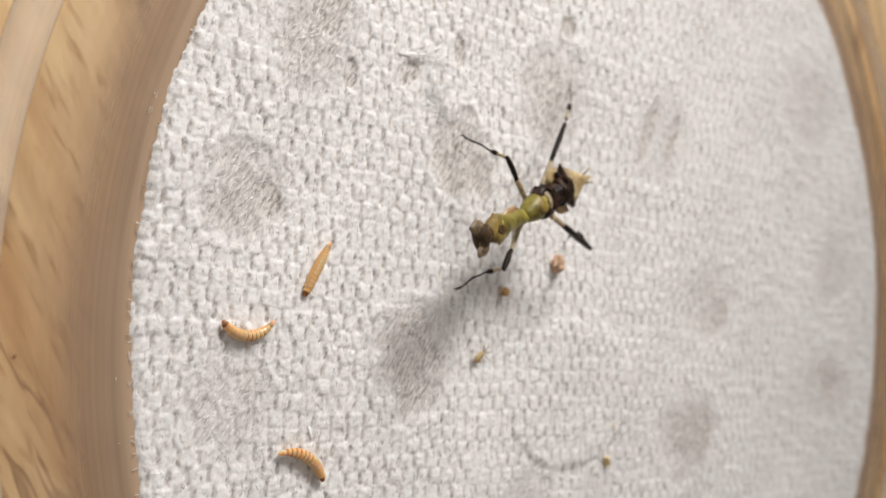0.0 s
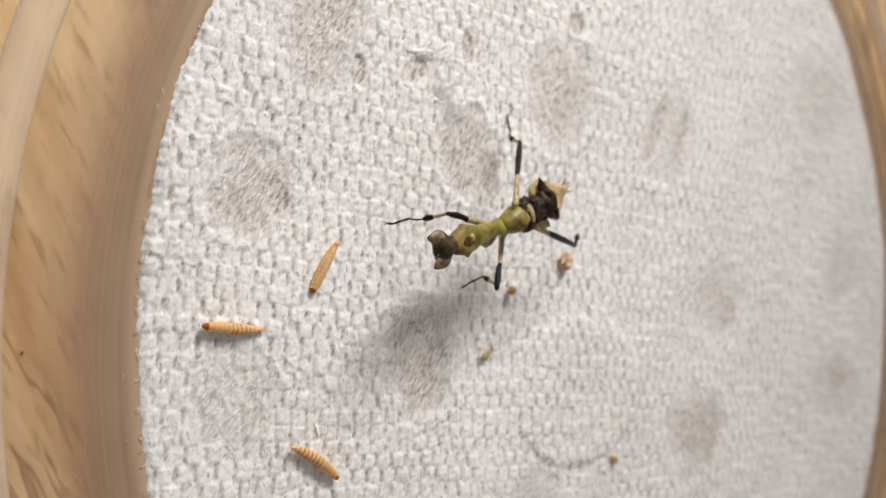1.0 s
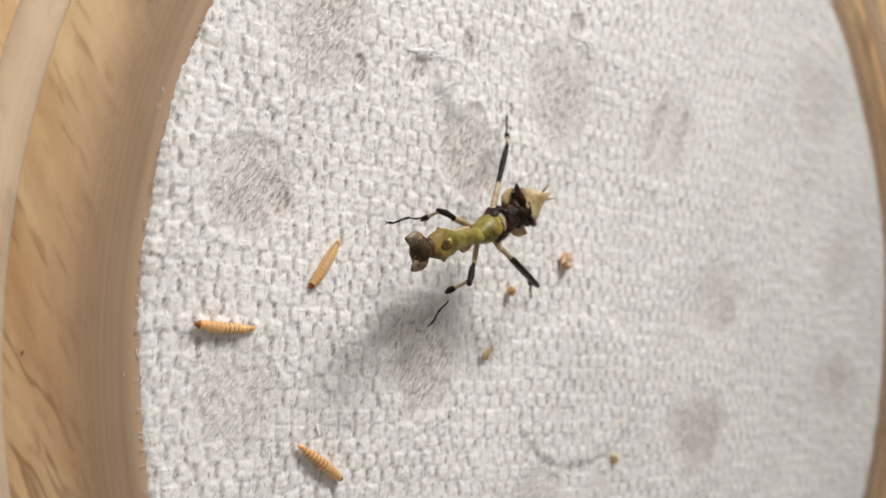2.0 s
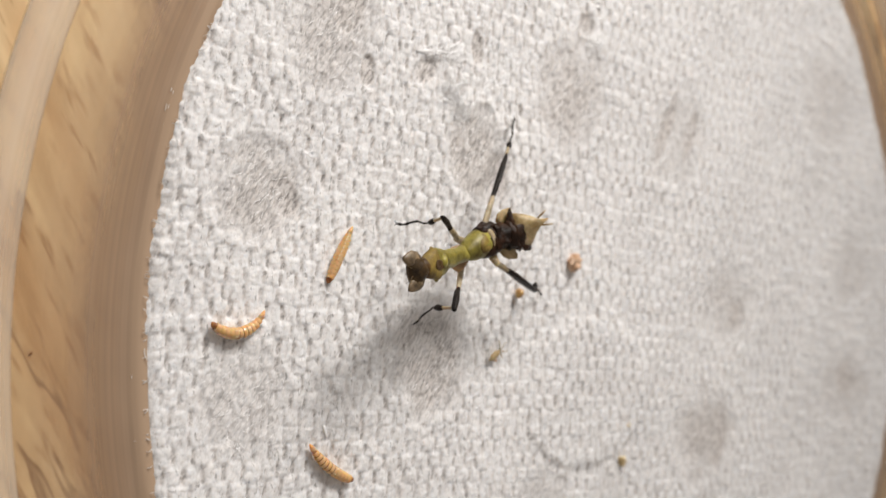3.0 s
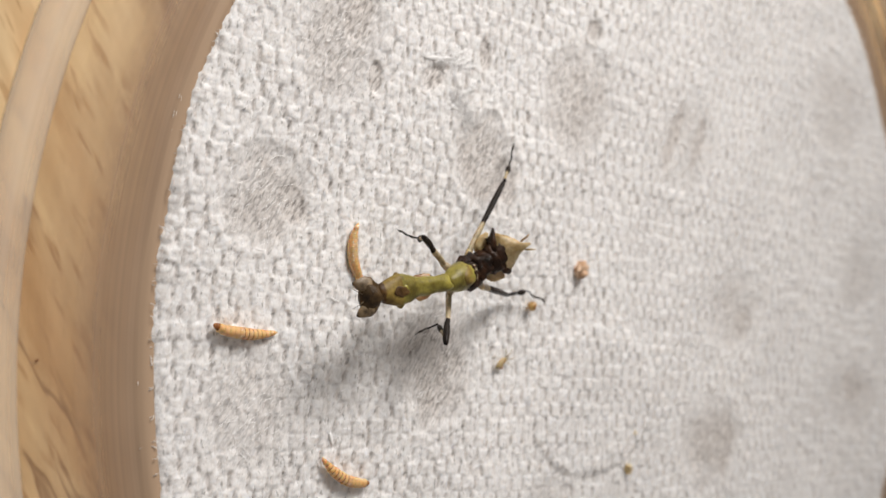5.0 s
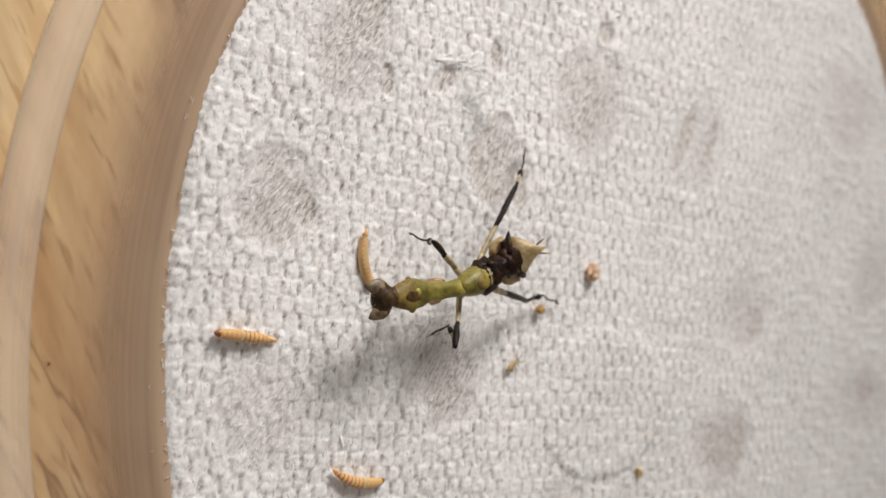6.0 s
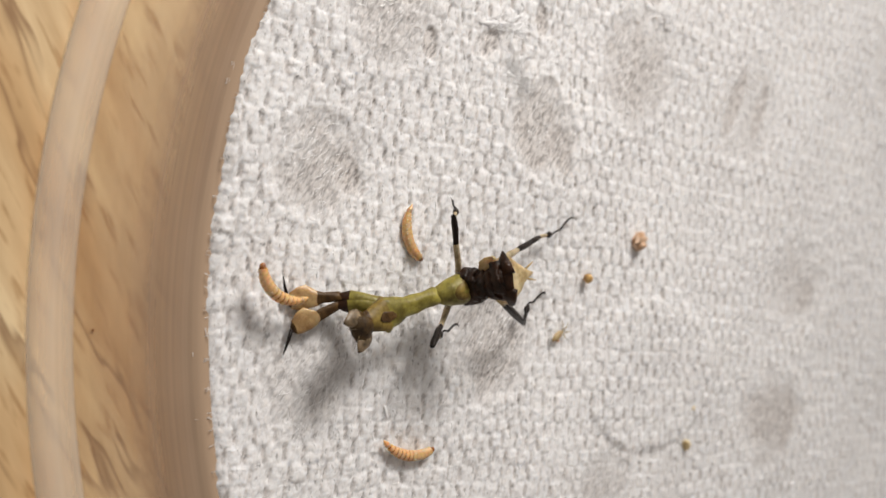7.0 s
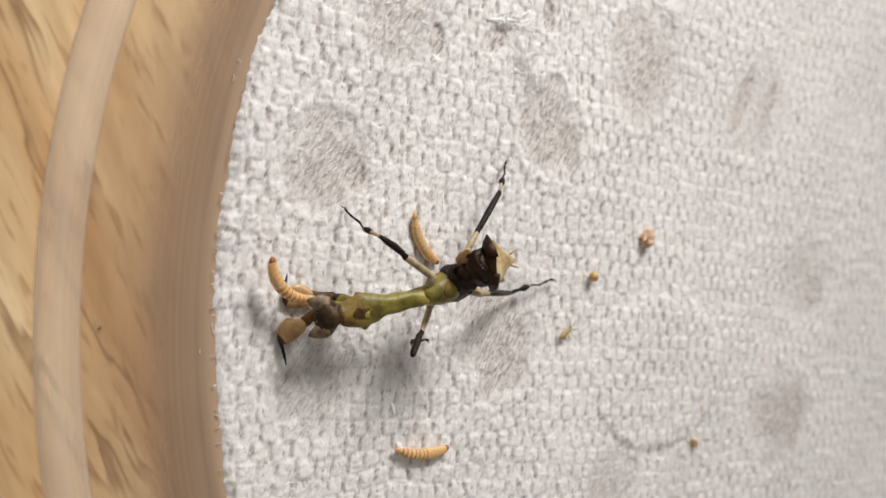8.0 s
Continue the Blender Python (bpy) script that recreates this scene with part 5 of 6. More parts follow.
    walk(limbs['UR_femur'], [
        (0.00, bone(6.57, 4.46, 3.57, 10.17, 9.96, 2.94)),
        (0.20, bone(4.84, 4.76, 4.70, 8.91, 8.67, 2.14)),
        (0.50, bone(1.91, 2.78, 5.40, 5.22, 7.41, 3.06)),
        (1.00, bone(0.85, 3.09, 5.61, 4.11, 7.50, 2.91)),
        (1.50, bone(0.19, 2.99, 5.40, 3.49, 7.57, 2.93)),
        (2.80, bone(-0.95, 1.46, 3.61, 2.52, 6.58, 2.31)),
        (3.00, bone(-1.04, 1.47, 3.58, 2.41, 6.58, 2.28)),
        (3.50, bone(-2.06, 0.91, 3.05, 1.59, 6.35, 2.79)),
        (3.80, bone(-2.36, 0.78, 2.97, 1.46, 6.12, 2.73)),
        (4.00, bone(-2.80, -0.31, 3.29, 1.01, 4.93, 2.70)),
        (4.10, bone(-2.14, 0.10, 3.24, 1.56, 5.19, 2.48)),
        (4.50, bone(-2.14, 0.10, 3.24, 1.56, 5.19, 2.48)),
        (4.70, bone(-2.82, 0.15, 3.25, 1.10, 5.18, 2.57)),
        (6.00, bone(-2.70, 0.07, 3.25, 1.18, 5.19, 2.74)),
        (6.50, bone(-3.62, 0.48, 3.13, 0.79, 5.13, 2.54)),
        (6.70, bone(-4.85, 0.86, 3.99, 0.22, 4.02, 1.71)),
        (6.80, bone(-4.34, -2.22, 4.65, 0.84, -0.89, 1.31)),
        (7.00, bone(-5.46, -2.23, 3.92, 0.22, -0.83, 1.45)),
        (7.20, bone(-5.48, -1.74, 3.77, 0.32, -0.75, 1.37)),
        (7.40, bone(-7.36, -1.90, 4.50, -1.80, 0.10, 2.41)),
        (7.50, bone(-7.36, -1.90, 4.50, -1.80, 0.10, 2.41)),
        (7.70, bone(-9.12, -2.23, 4.30, -5.00, 2.22, 3.03)),
        (7.90, bone(-9.10, -2.33, 4.13, -5.11, 2.21, 2.84)),
        (7.97, bone(-9.57, -2.50, 4.11, -5.35, 1.89, 2.83)),
        (8.00, bone(-9.57, -2.50, 4.11, -5.35, 1.89, 2.83)),
    ])
    walk(limbs['UR_tibia'], [
        (0.00, bone(10.17, 9.96, 2.94, 11.50, 11.59, 2.26)),
        (0.20, bone(8.91, 8.67, 2.14, 9.82, 9.26, 0.58)),
        (0.50, bone(5.22, 7.41, 3.06, 5.88, 7.74, 1.35)),
        (1.00, bone(4.11, 7.50, 2.91, 4.79, 8.03, 1.30)),
        (1.50, bone(3.49, 7.57, 2.93, 4.36, 8.44, 1.53)),
        (2.80, bone(2.52, 6.58, 2.31, 3.84, 7.77, 1.42)),
        (3.00, bone(2.41, 6.58, 2.28, 3.73, 7.77, 1.39)),
        (3.50, bone(1.59, 6.35, 2.79, 2.98, 7.65, 1.85)),
        (3.80, bone(1.46, 6.12, 2.73, 2.87, 7.52, 1.91)),
        (4.00, bone(1.01, 4.93, 2.70, 2.38, 6.26, 1.81)),
        (4.10, bone(1.56, 5.19, 2.48, 2.85, 6.46, 1.63)),
        (4.50, bone(1.56, 5.19, 2.48, 2.85, 6.46, 1.63)),
        (4.70, bone(1.10, 5.18, 2.57, 2.46, 6.47, 1.72)),
        (6.00, bone(1.18, 5.19, 2.74, 2.58, 6.37, 1.80)),
        (6.50, bone(0.79, 5.13, 2.54, 2.32, 6.22, 1.67)),
        (6.70, bone(0.22, 4.02, 1.71, 1.98, 4.87, 0.96)),
        (6.80, bone(0.84, -0.89, 1.31, 2.74, -0.45, 0.75)),
        (7.00, bone(0.22, -0.83, 1.45, 2.19, -0.57, 0.89)),
        (7.20, bone(0.32, -0.75, 1.37, 2.27, -0.38, 0.79)),
        (7.40, bone(-1.80, 0.10, 2.41, -0.16, 0.59, 1.47)),
        (7.50, bone(-1.80, 0.10, 2.41, -0.16, 0.59, 1.47)),
        (7.70, bone(-5.00, 2.22, 3.03, -3.95, 2.85, 1.59)),
        (7.90, bone(-5.11, 2.21, 2.84, -4.01, 2.88, 1.47)),
        (7.97, bone(-5.35, 1.89, 2.83, -4.10, 2.88, 1.76)),
        (8.00, bone(-5.35, 1.89, 2.83, -4.10, 2.88, 1.76)),
    ])
    walk(limbs['UR_tarsus'], [
        (0.00, bone(11.50, 11.59, 2.26, 13.12, 13.51, 0.83)),
        (0.20, bone(9.82, 9.26, 0.58, 7.85, 10.87, 0.18)),
        (0.50, bone(5.88, 7.74, 1.35, 5.83, 9.93, 0.10)),
        (1.00, bone(4.79, 8.03, 1.30, 5.88, 9.94, 0.09)),
        (1.50, bone(4.36, 8.44, 1.53, 5.91, 9.90, 0.10)),
        (2.80, bone(3.84, 7.77, 1.42, 5.41, 9.68, 0.35)),
        (3.00, bone(3.73, 7.77, 1.39, 5.29, 9.69, 0.34)),
        (3.50, bone(2.98, 7.65, 1.85, 4.73, 9.50, 0.63)),
        (3.80, bone(2.87, 7.52, 1.91, 4.62, 9.39, 0.67)),
        (4.00, bone(2.38, 6.26, 1.81, 4.21, 7.99, 0.59)),
        (4.10, bone(2.85, 6.46, 1.63, 4.58, 8.12, 0.37)),
        (4.50, bone(2.85, 6.46, 1.63, 4.58, 8.12, 0.37)),
        (4.70, bone(2.46, 6.47, 1.72, 4.29, 8.10, 0.48)),
        (6.00, bone(2.58, 6.37, 1.80, 4.36, 8.03, 0.50)),
        (6.50, bone(2.32, 6.22, 1.67, 4.18, 7.95, 0.54)),
        (6.70, bone(1.98, 4.87, 0.96, 4.04, 6.86, 0.62)),
        (6.80, bone(2.74, -0.45, 0.75, 5.21, 0.72, 0.45)),
        (7.00, bone(2.19, -0.57, 0.89, 4.68, 0.68, 0.55)),
        (7.20, bone(2.27, -0.38, 0.79, 4.83, 0.76, 0.54)),
        (7.40, bone(-0.16, 0.59, 1.47, 2.12, 1.29, 0.29)),
        (7.50, bone(-0.16, 0.59, 1.47, 2.12, 1.29, 0.29)),
        (7.70, bone(-3.95, 2.85, 1.59, -2.25, 4.19, 0.15)),
        (7.90, bone(-4.01, 2.88, 1.47, -2.20, 4.16, 0.13)),
        (7.97, bone(-4.10, 2.88, 1.76, -2.36, 4.05, 0.20)),
        (8.00, bone(-4.10, 2.88, 1.76, -2.36, 4.05, 0.20)),
    ])
    walk(limbs['LL_femur'], [
        (0.00, bone(4.16, 1.41, 3.48, 1.43, -1.31, 4.73)),
        (0.20, bone(4.16, 2.06, 3.64, 1.64, -0.93, 4.65)),
        (0.50, bone(2.03, 0.53, 3.79, 0.08, -2.67, 5.03)),
        (1.00, bone(1.45, 0.59, 3.73, -0.33, -2.65, 5.01)),
        (1.50, bone(1.05, 0.86, 3.14, -1.31, -1.57, 4.86)),
        (2.80, bone(-2.49, -1.30, 3.05, -4.85, -3.93, 4.93)),
        (3.00, bone(-2.58, -1.29, 3.03, -4.95, -3.91, 4.92)),
        (3.50, bone(-3.54, -1.95, 2.86, -5.73, -4.60, 4.87)),
        (3.80, bone(-3.66, -2.20, 2.74, -5.85, -4.73, 4.90)),
        (4.00, bone(-4.31, -3.54, 2.56, -6.51, -5.93, 4.79)),
        (4.10, bone(-3.22, -3.24, 2.59, -5.59, -5.64, 4.63)),
        (4.50, bone(-3.22, -3.24, 2.59, -5.59, -5.64, 4.63)),
        (4.70, bone(-4.15, -2.69, 2.82, -6.14, -5.42, 4.86)),
        (6.00, bone(-4.11, -2.66, 2.72, -6.14, -5.48, 4.62)),
        (6.50, bone(-4.84, -2.40, 2.77, -6.50, -5.54, 4.48)),
        (6.70, bone(-8.33, -2.83, 4.92, -6.33, -5.83, 3.02)),
        (6.80, bone(-8.57, -4.52, 4.80, -7.01, -7.82, 2.96)),
        (7.00, bone(-7.79, -5.14, 1.50, -10.46, -7.17, 3.36)),
        (7.20, bone(-7.81, -4.84, 1.50, -10.36, -7.13, 3.19)),
        (7.40, bone(-9.75, -5.01, 2.07, -12.60, -6.95, 3.86)),
        (7.50, bone(-9.75, -5.01, 2.07, -12.60, -6.95, 3.86)),
        (7.70, bone(-9.87, -4.87, 2.13, -12.61, -6.88, 3.96)),
        (7.90, bone(-9.74, -5.00, 1.90, -12.52, -6.91, 3.88)),
        (7.97, bone(-10.28, -5.29, 2.06, -12.79, -7.63, 3.80)),
        (8.00, bone(-10.28, -5.29, 2.06, -12.79, -7.63, 3.80)),
    ])
    walk(limbs['LL_tibia'], [
        (0.00, bone(1.43, -1.31, 4.73, 1.43, -1.68, 2.80)),
        (0.20, bone(1.64, -0.93, 4.65, 1.53, -1.51, 2.77)),
        (0.50, bone(0.08, -2.67, 5.03, 0.53, -2.26, 3.16)),
        (1.00, bone(-0.33, -2.65, 5.01, 0.13, -2.11, 3.15)),
        (1.50, bone(-1.31, -1.57, 4.86, -1.13, -3.25, 3.24)),
        (2.80, bone(-4.85, -3.93, 4.93, -5.20, -3.93, 2.99)),
        (3.00, bone(-4.95, -3.91, 4.92, -5.10, -4.00, 2.98)),
        (3.50, bone(-5.73, -4.60, 4.87, -5.97, -4.12, 3.05)),
        (3.80, bone(-5.85, -4.73, 4.90, -5.16, -4.32, 3.10)),
        (4.00, bone(-6.51, -5.93, 4.79, -5.68, -4.83, 3.28)),
        (4.10, bone(-5.59, -5.64, 4.63, -4.92, -4.61, 2.98)),
        (4.50, bone(-5.59, -5.64, 4.63, -4.92, -4.61, 2.98)),
        (4.70, bone(-6.14, -5.42, 4.86, -5.46, -4.60, 3.17)),
        (6.00, bone(-6.14, -5.48, 4.62, -5.37, -4.45, 3.10)),
        (6.50, bone(-6.50, -5.54, 4.48, -5.64, -4.54, 3.01)),
        (6.70, bone(-6.33, -5.83, 3.02, -5.87, -4.52, 2.17)),
        (6.80, bone(-7.01, -7.82, 2.96, -6.25, -6.86, 1.78)),
        (7.00, bone(-10.46, -7.17, 3.36, -8.79, -6.73, 2.17)),
        (7.20, bone(-10.36, -7.13, 3.19, -8.76, -6.62, 1.95)),
        (7.40, bone(-12.60, -6.95, 3.86, -11.46, -6.81, 2.18)),
        (7.50, bone(-12.60, -6.95, 3.86, -11.46, -6.81, 2.18)),
        (7.70, bone(-12.61, -6.88, 3.96, -11.51, -6.85, 2.23)),
        (7.90, bone(-12.52, -6.91, 3.88, -11.45, -6.92, 2.16)),
        (7.97, bone(-12.79, -7.63, 3.80, -11.65, -7.22, 2.13)),
        (8.00, bone(-12.79, -7.63, 3.80, -11.65, -7.22, 2.13)),
    ])
    walk(limbs['LL_tarsus'], [
        (0.00, bone(1.43, -1.68, 2.80, 0.61, -3.01, 0.42)),
        (0.20, bone(1.53, -1.51, 2.77, 0.72, -3.01, 0.43)),
        (0.50, bone(0.53, -2.26, 3.16, 0.52, -3.09, 0.49)),
        (1.00, bone(0.13, -2.11, 3.15, 0.40, -3.04, 0.53)),
        (1.50, bone(-1.13, -3.25, 3.24, -1.49, -5.54, 0.95)),
        (2.80, bone(-5.20, -3.93, 2.99, -4.72, -5.39, 0.49)),
        (3.00, bone(-5.10, -4.00, 2.98, -4.82, -5.37, 0.48)),
        (3.50, bone(-5.97, -4.12, 3.05, -4.89, -5.39, 0.51)),
        (3.80, bone(-5.16, -4.32, 3.10, -4.88, -5.37, 0.52)),
        (4.00, bone(-5.68, -4.83, 3.28, -5.01, -5.36, 0.60)),
        (4.10, bone(-4.92, -4.61, 2.98, -3.82, -5.62, 0.61)),
        (4.50, bone(-4.92, -4.61, 2.98, -3.82, -5.62, 0.61)),
        (4.70, bone(-5.46, -4.60, 3.17, -5.03, -5.41, 0.53)),
        (6.00, bone(-5.37, -4.45, 3.10, -4.90, -5.37, 0.51)),
        (6.50, bone(-5.64, -4.54, 3.01, -4.93, -5.37, 0.48)),
        (6.70, bone(-5.87, -4.52, 2.17, -4.49, -4.28, 0.08)),
        (6.80, bone(-6.25, -6.86, 1.78, -4.55, -6.08, 0.09)),
        (7.00, bone(-8.79, -6.73, 2.17, -6.26, -6.49, 0.78)),
        (7.20, bone(-8.76, -6.62, 1.95, -6.13, -6.36, 0.77)),
        (7.40, bone(-11.46, -6.81, 2.18, -9.19, -7.66, 0.68)),
        (7.50, bone(-11.46, -6.81, 2.18, -9.19, -7.66, 0.68)),
        (7.70, bone(-11.51, -6.85, 2.23, -9.19, -7.64, 0.73)),
        (7.90, bone(-11.45, -6.92, 2.16, -9.15, -7.67, 0.66)),
        (7.97, bone(-11.65, -7.22, 2.13, -9.20, -7.61, 0.70)),
        (8.00, bone(-11.65, -7.22, 2.13, -9.20, -7.61, 0.70)),
    ])
    walk(limbs['LR_femur'], [
        (0.00, bone(6.32, 2.36, 4.86, 11.99, 0.06, 3.78)),
        (0.20, bone(6.28, 2.61, 5.13, 11.88, 0.22, 3.82)),
        (0.50, bone(4.20, 1.25, 5.12, 10.09, -0.31, 3.57)),
        (1.00, bone(3.73, 1.29, 4.95, 9.77, 0.08, 3.40)),
        (1.50, bone(1.73, 0.83, 4.87, 6.92, -2.32, 3.63)),
        (2.80, bone(-0.62, -1.03, 4.49, 5.04, -3.14, 2.85)),
        (3.00, bone(-0.72, -1.01, 4.47, 4.93, -3.13, 2.82)),
        (3.50, bone(-1.57, -1.44, 4.03, 4.12, -3.20, 1.96)),
        (3.80, bone(-1.63, -1.67, 4.17, 3.98, -3.18, 1.76)),
        (4.00, bone(-2.11, -2.20, 3.90, 3.24, -3.06, 0.64)),
        (4.10, bone(-1.46, -2.15, 3.96, 4.26, -3.75, 1.93)),
        (4.50, bone(-1.46, -2.15, 3.96, 4.26, -3.75, 1.93)),
        (4.70, bone(-2.16, -2.09, 3.76, 3.30, -2.92, 0.71)),
        (6.00, bone(-1.90, -2.17, 3.97, 3.72, -3.15, 1.31)),
        (6.50, bone(-3.02, -1.93, 3.67, 2.64, -3.00, 1.05)),
        (6.70, bone(-4.28, -2.03, 4.11, 1.22, -2.64, 0.96)),
        (6.80, bone(-4.04, -4.05, 4.43, 1.43, -3.98, 1.18)),
        (7.00, bone(-6.48, -4.44, 4.45, -1.38, -6.66, 1.73)),
        (7.20, bone(-5.98, -4.59, 3.75, -0.63, -6.98, 1.43)),
        (7.40, bone(-6.96, -4.49, 4.47, -1.75, -5.84, 1.22)),
        (7.50, bone(-6.96, -4.49, 4.47, -1.75, -5.84, 1.22)),
        (7.70, bone(-7.40, -4.43, 4.33, -2.00, -5.71, 1.33)),
        (7.90, bone(-7.27, -4.53, 4.14, -1.87, -5.73, 1.14)),
        (7.97, bone(-7.95, -4.41, 3.98, -2.50, -4.79, 0.81)),
        (8.00, bone(-7.95, -4.41, 3.98, -2.50, -4.79, 0.81)),
    ])
    walk(limbs['LR_tibia'], [
        (0.00, bone(11.99, 0.06, 3.78, 12.26, 1.33, 2.37)),
        (0.20, bone(11.88, 0.22, 3.82, 11.75, 1.14, 2.11)),
        (0.50, bone(10.09, -0.31, 3.57, 11.17, 0.86, 2.35)),
        (1.00, bone(9.77, 0.08, 3.40, 11.27, 1.01, 2.37)),
        (1.50, bone(6.92, -2.32, 3.63, 7.37, -2.14, 1.79)),
        (2.80, bone(5.04, -3.14, 2.85, 6.46, -2.66, 1.59)),
        (3.00, bone(4.93, -3.13, 2.82, 6.34, -2.64, 1.56)),
        (3.50, bone(4.12, -3.20, 1.96, 5.86, -2.55, 1.19)),
        (3.80, bone(3.98, -3.18, 1.76, 5.74, -2.52, 1.06)),
        (4.00, bone(3.24, -3.06, 0.64, 5.31, -2.86, 0.79)),
        (4.10, bone(4.26, -3.75, 1.93, 5.93, -3.01, 1.16)),
        (4.50, bone(4.26, -3.75, 1.93, 5.93, -3.01, 1.16)),
        (4.70, bone(3.30, -2.92, 0.71, 5.35, -2.69, 0.94)),
        (6.00, bone(3.72, -3.15, 1.31, 5.70, -2.78, 1.11)),
        (6.50, bone(2.64, -3.00, 1.05, 4.66, -2.71, 0.77)),
        (6.70, bone(1.22, -2.64, 0.96, 3.35, -2.59, 0.84)),
        (6.80, bone(1.43, -3.98, 1.18, 3.43, -3.62, 0.73)),
        (7.00, bone(-1.38, -6.66, 1.73, -0.21, -5.45, 0.88)),
        (7.20, bone(-0.63, -6.98, 1.43, 0.69, -5.51, 0.84)),
        (7.40, bone(-1.75, -5.84, 1.22, -0.06, -4.79, 0.84)),
        (7.50, bone(-1.75, -5.84, 1.22, -0.06, -4.79, 0.84)),
        (7.70, bone(-2.00, -5.71, 1.33, -0.26, -4.63, 0.98)),
        (7.90, bone(-1.87, -5.73, 1.14, -0.18, -4.60, 0.84)),
        (7.97, bone(-2.50, -4.79, 0.81, -0.48, -4.34, 0.76)),
        (8.00, bone(-2.50, -4.79, 0.81, -0.48, -4.34, 0.76)),
    ])
    walk(limbs['LR_tarsus'], [
        (0.00, bone(12.26, 1.33, 2.37, 13.65, 0.94, 0.19)),
        (0.20, bone(11.75, 1.14, 2.11, 13.57, 1.21, 0.22)),
        (0.50, bone(11.17, 0.86, 2.35, 12.88, 0.24, 0.38)),
        (1.00, bone(11.27, 1.01, 2.37, 13.16, 0.29, 0.52)),
        (1.50, bone(7.37, -2.14, 1.79, 8.61, -3.76, 0.17)),
        (2.80, bone(6.46, -2.66, 1.59, 8.51, -3.77, 0.30)),
        (3.00, bone(6.34, -2.64, 1.56, 8.40, -3.75, 0.29)),
        (3.50, bone(5.86, -2.55, 1.19, 8.24, -3.61, 0.42)),
        (3.80, bone(5.74, -2.52, 1.06, 8.13, -3.63, 0.41)),
        (4.00, bone(5.31, -2.86, 0.79, 7.94, -3.68, 0.50)),
        (4.10, bone(5.93, -3.01, 1.16, 8.37, -3.75, 0.34)),
        (4.50, bone(5.93, -3.01, 1.16, 8.37, -3.75, 0.34)),
        (4.70, bone(5.35, -2.69, 0.94, 7.88, -3.65, 0.47)),
        (6.00, bone(5.70, -2.78, 1.11, 8.19, -3.56, 0.41)),
        (6.50, bone(4.66, -2.71, 0.77, 7.28, -3.58, 0.51)),
        (6.70, bone(3.35, -2.59, 0.84, 6.15, -2.95, 0.63)),
        (6.80, bone(3.43, -3.62, 0.73, 6.20, -3.13, 0.58)),
        (7.00, bone(-0.21, -5.45, 0.88, 2.19, -4.77, 0.15)),
        (7.20, bone(0.69, -5.51, 0.84, 3.01, -4.10, 0.41)),
        (7.40, bone(-0.06, -4.79, 0.84, 2.50, -4.00, 0.39)),
        (7.50, bone(-0.06, -4.79, 0.84, 2.50, -4.00, 0.39)),
        (7.70, bone(-0.26, -4.63, 0.98, 2.37, -3.99, 0.46)),
        (7.90, bone(-0.18, -4.60, 0.84, 2.46, -4.02, 0.42)),
        (7.97, bone(-0.48, -4.34, 0.76, 2.26, -4.04, 0.47)),
        (8.00, bone(-0.48, -4.34, 0.76, 2.26, -4.04, 0.47)),
    ])
    walk(limbs['fa_coxa'], [
        (0.00, bone(-0.53, 1.59, 6.17, 0.94, 1.38, 3.91)),
        (0.20, bone(-0.76, 2.32, 6.40, 0.58, 2.28, 4.05)),
        (0.50, bone(-3.20, 0.09, 6.66, -1.93, -0.18, 4.29)),
        (1.00, bone(-4.01, 0.47, 6.19, -2.84, 0.31, 3.76)),
        (1.50, bone(-4.88, 0.70, 6.09, -3.74, 0.55, 3.65)),
        (2.80, bone(-7.04, -0.92, 6.20, -5.88, -1.04, 3.77)),
        (3.00, bone(-7.12, -0.91, 6.16, -5.96, -1.10, 3.73)),
        (3.50, bone(-8.89, -1.77, 4.90, -8.03, -2.03, 2.36)),
        (3.80, bone(-9.30, -2.44, 4.42, -8.50, -2.61, 1.85)),
        (3.90, bone(-11.84, -3.42, 3.20, -13.72, -3.99, 2.20)),
        (4.00, bone(-9.84, -3.49, 4.82, -11.16, -3.86, 3.60)),
        (4.10, bone(-7.84, -3.60, 5.20, -6.74, -4.13, 2.79)),
        (4.50, bone(-7.84, -3.60, 5.20, -6.74, -4.13, 2.79)),
        (4.70, bone(-9.63, -2.12, 4.75, -8.76, -2.35, 2.20)),
        (6.00, bone(-9.40, -2.18, 4.57, -8.55, -2.38, 2.02)),
        (6.50, bone(-10.51, -2.46, 4.01, -9.71, -2.84, 1.46)),
        (6.70, bone(-12.63, -3.54, 2.49, -14.91, -3.76, 1.06)),
        (6.80, bone(-12.73, -5.03, 2.50, -14.95, -4.61, 1.02)),
        (7.00, bone(-13.64, -4.88, 2.61, -15.83, -4.30, 1.15)),
        (7.20, bone(-13.68, -4.76, 2.04, -15.88, -4.23, 0.57)),
        (7.40, bone(-14.89, -5.22, 2.85, -16.04, -4.55, 0.50)),
        (7.50, bone(-14.89, -5.22, 2.85, -16.04, -4.55, 0.50)),
        (7.70, bone(-15.34, -5.33, 3.22, -16.58, -4.12, 1.15)),
        (7.90, bone(-15.12, -5.44, 2.87, -16.41, -4.22, 0.83)),
        (7.97, bone(-15.75, -5.32, 3.21, -16.45, -4.49, 0.74)),
        (8.00, bone(-15.75, -5.32, 3.21, -16.45, -4.49, 0.74)),
    ])
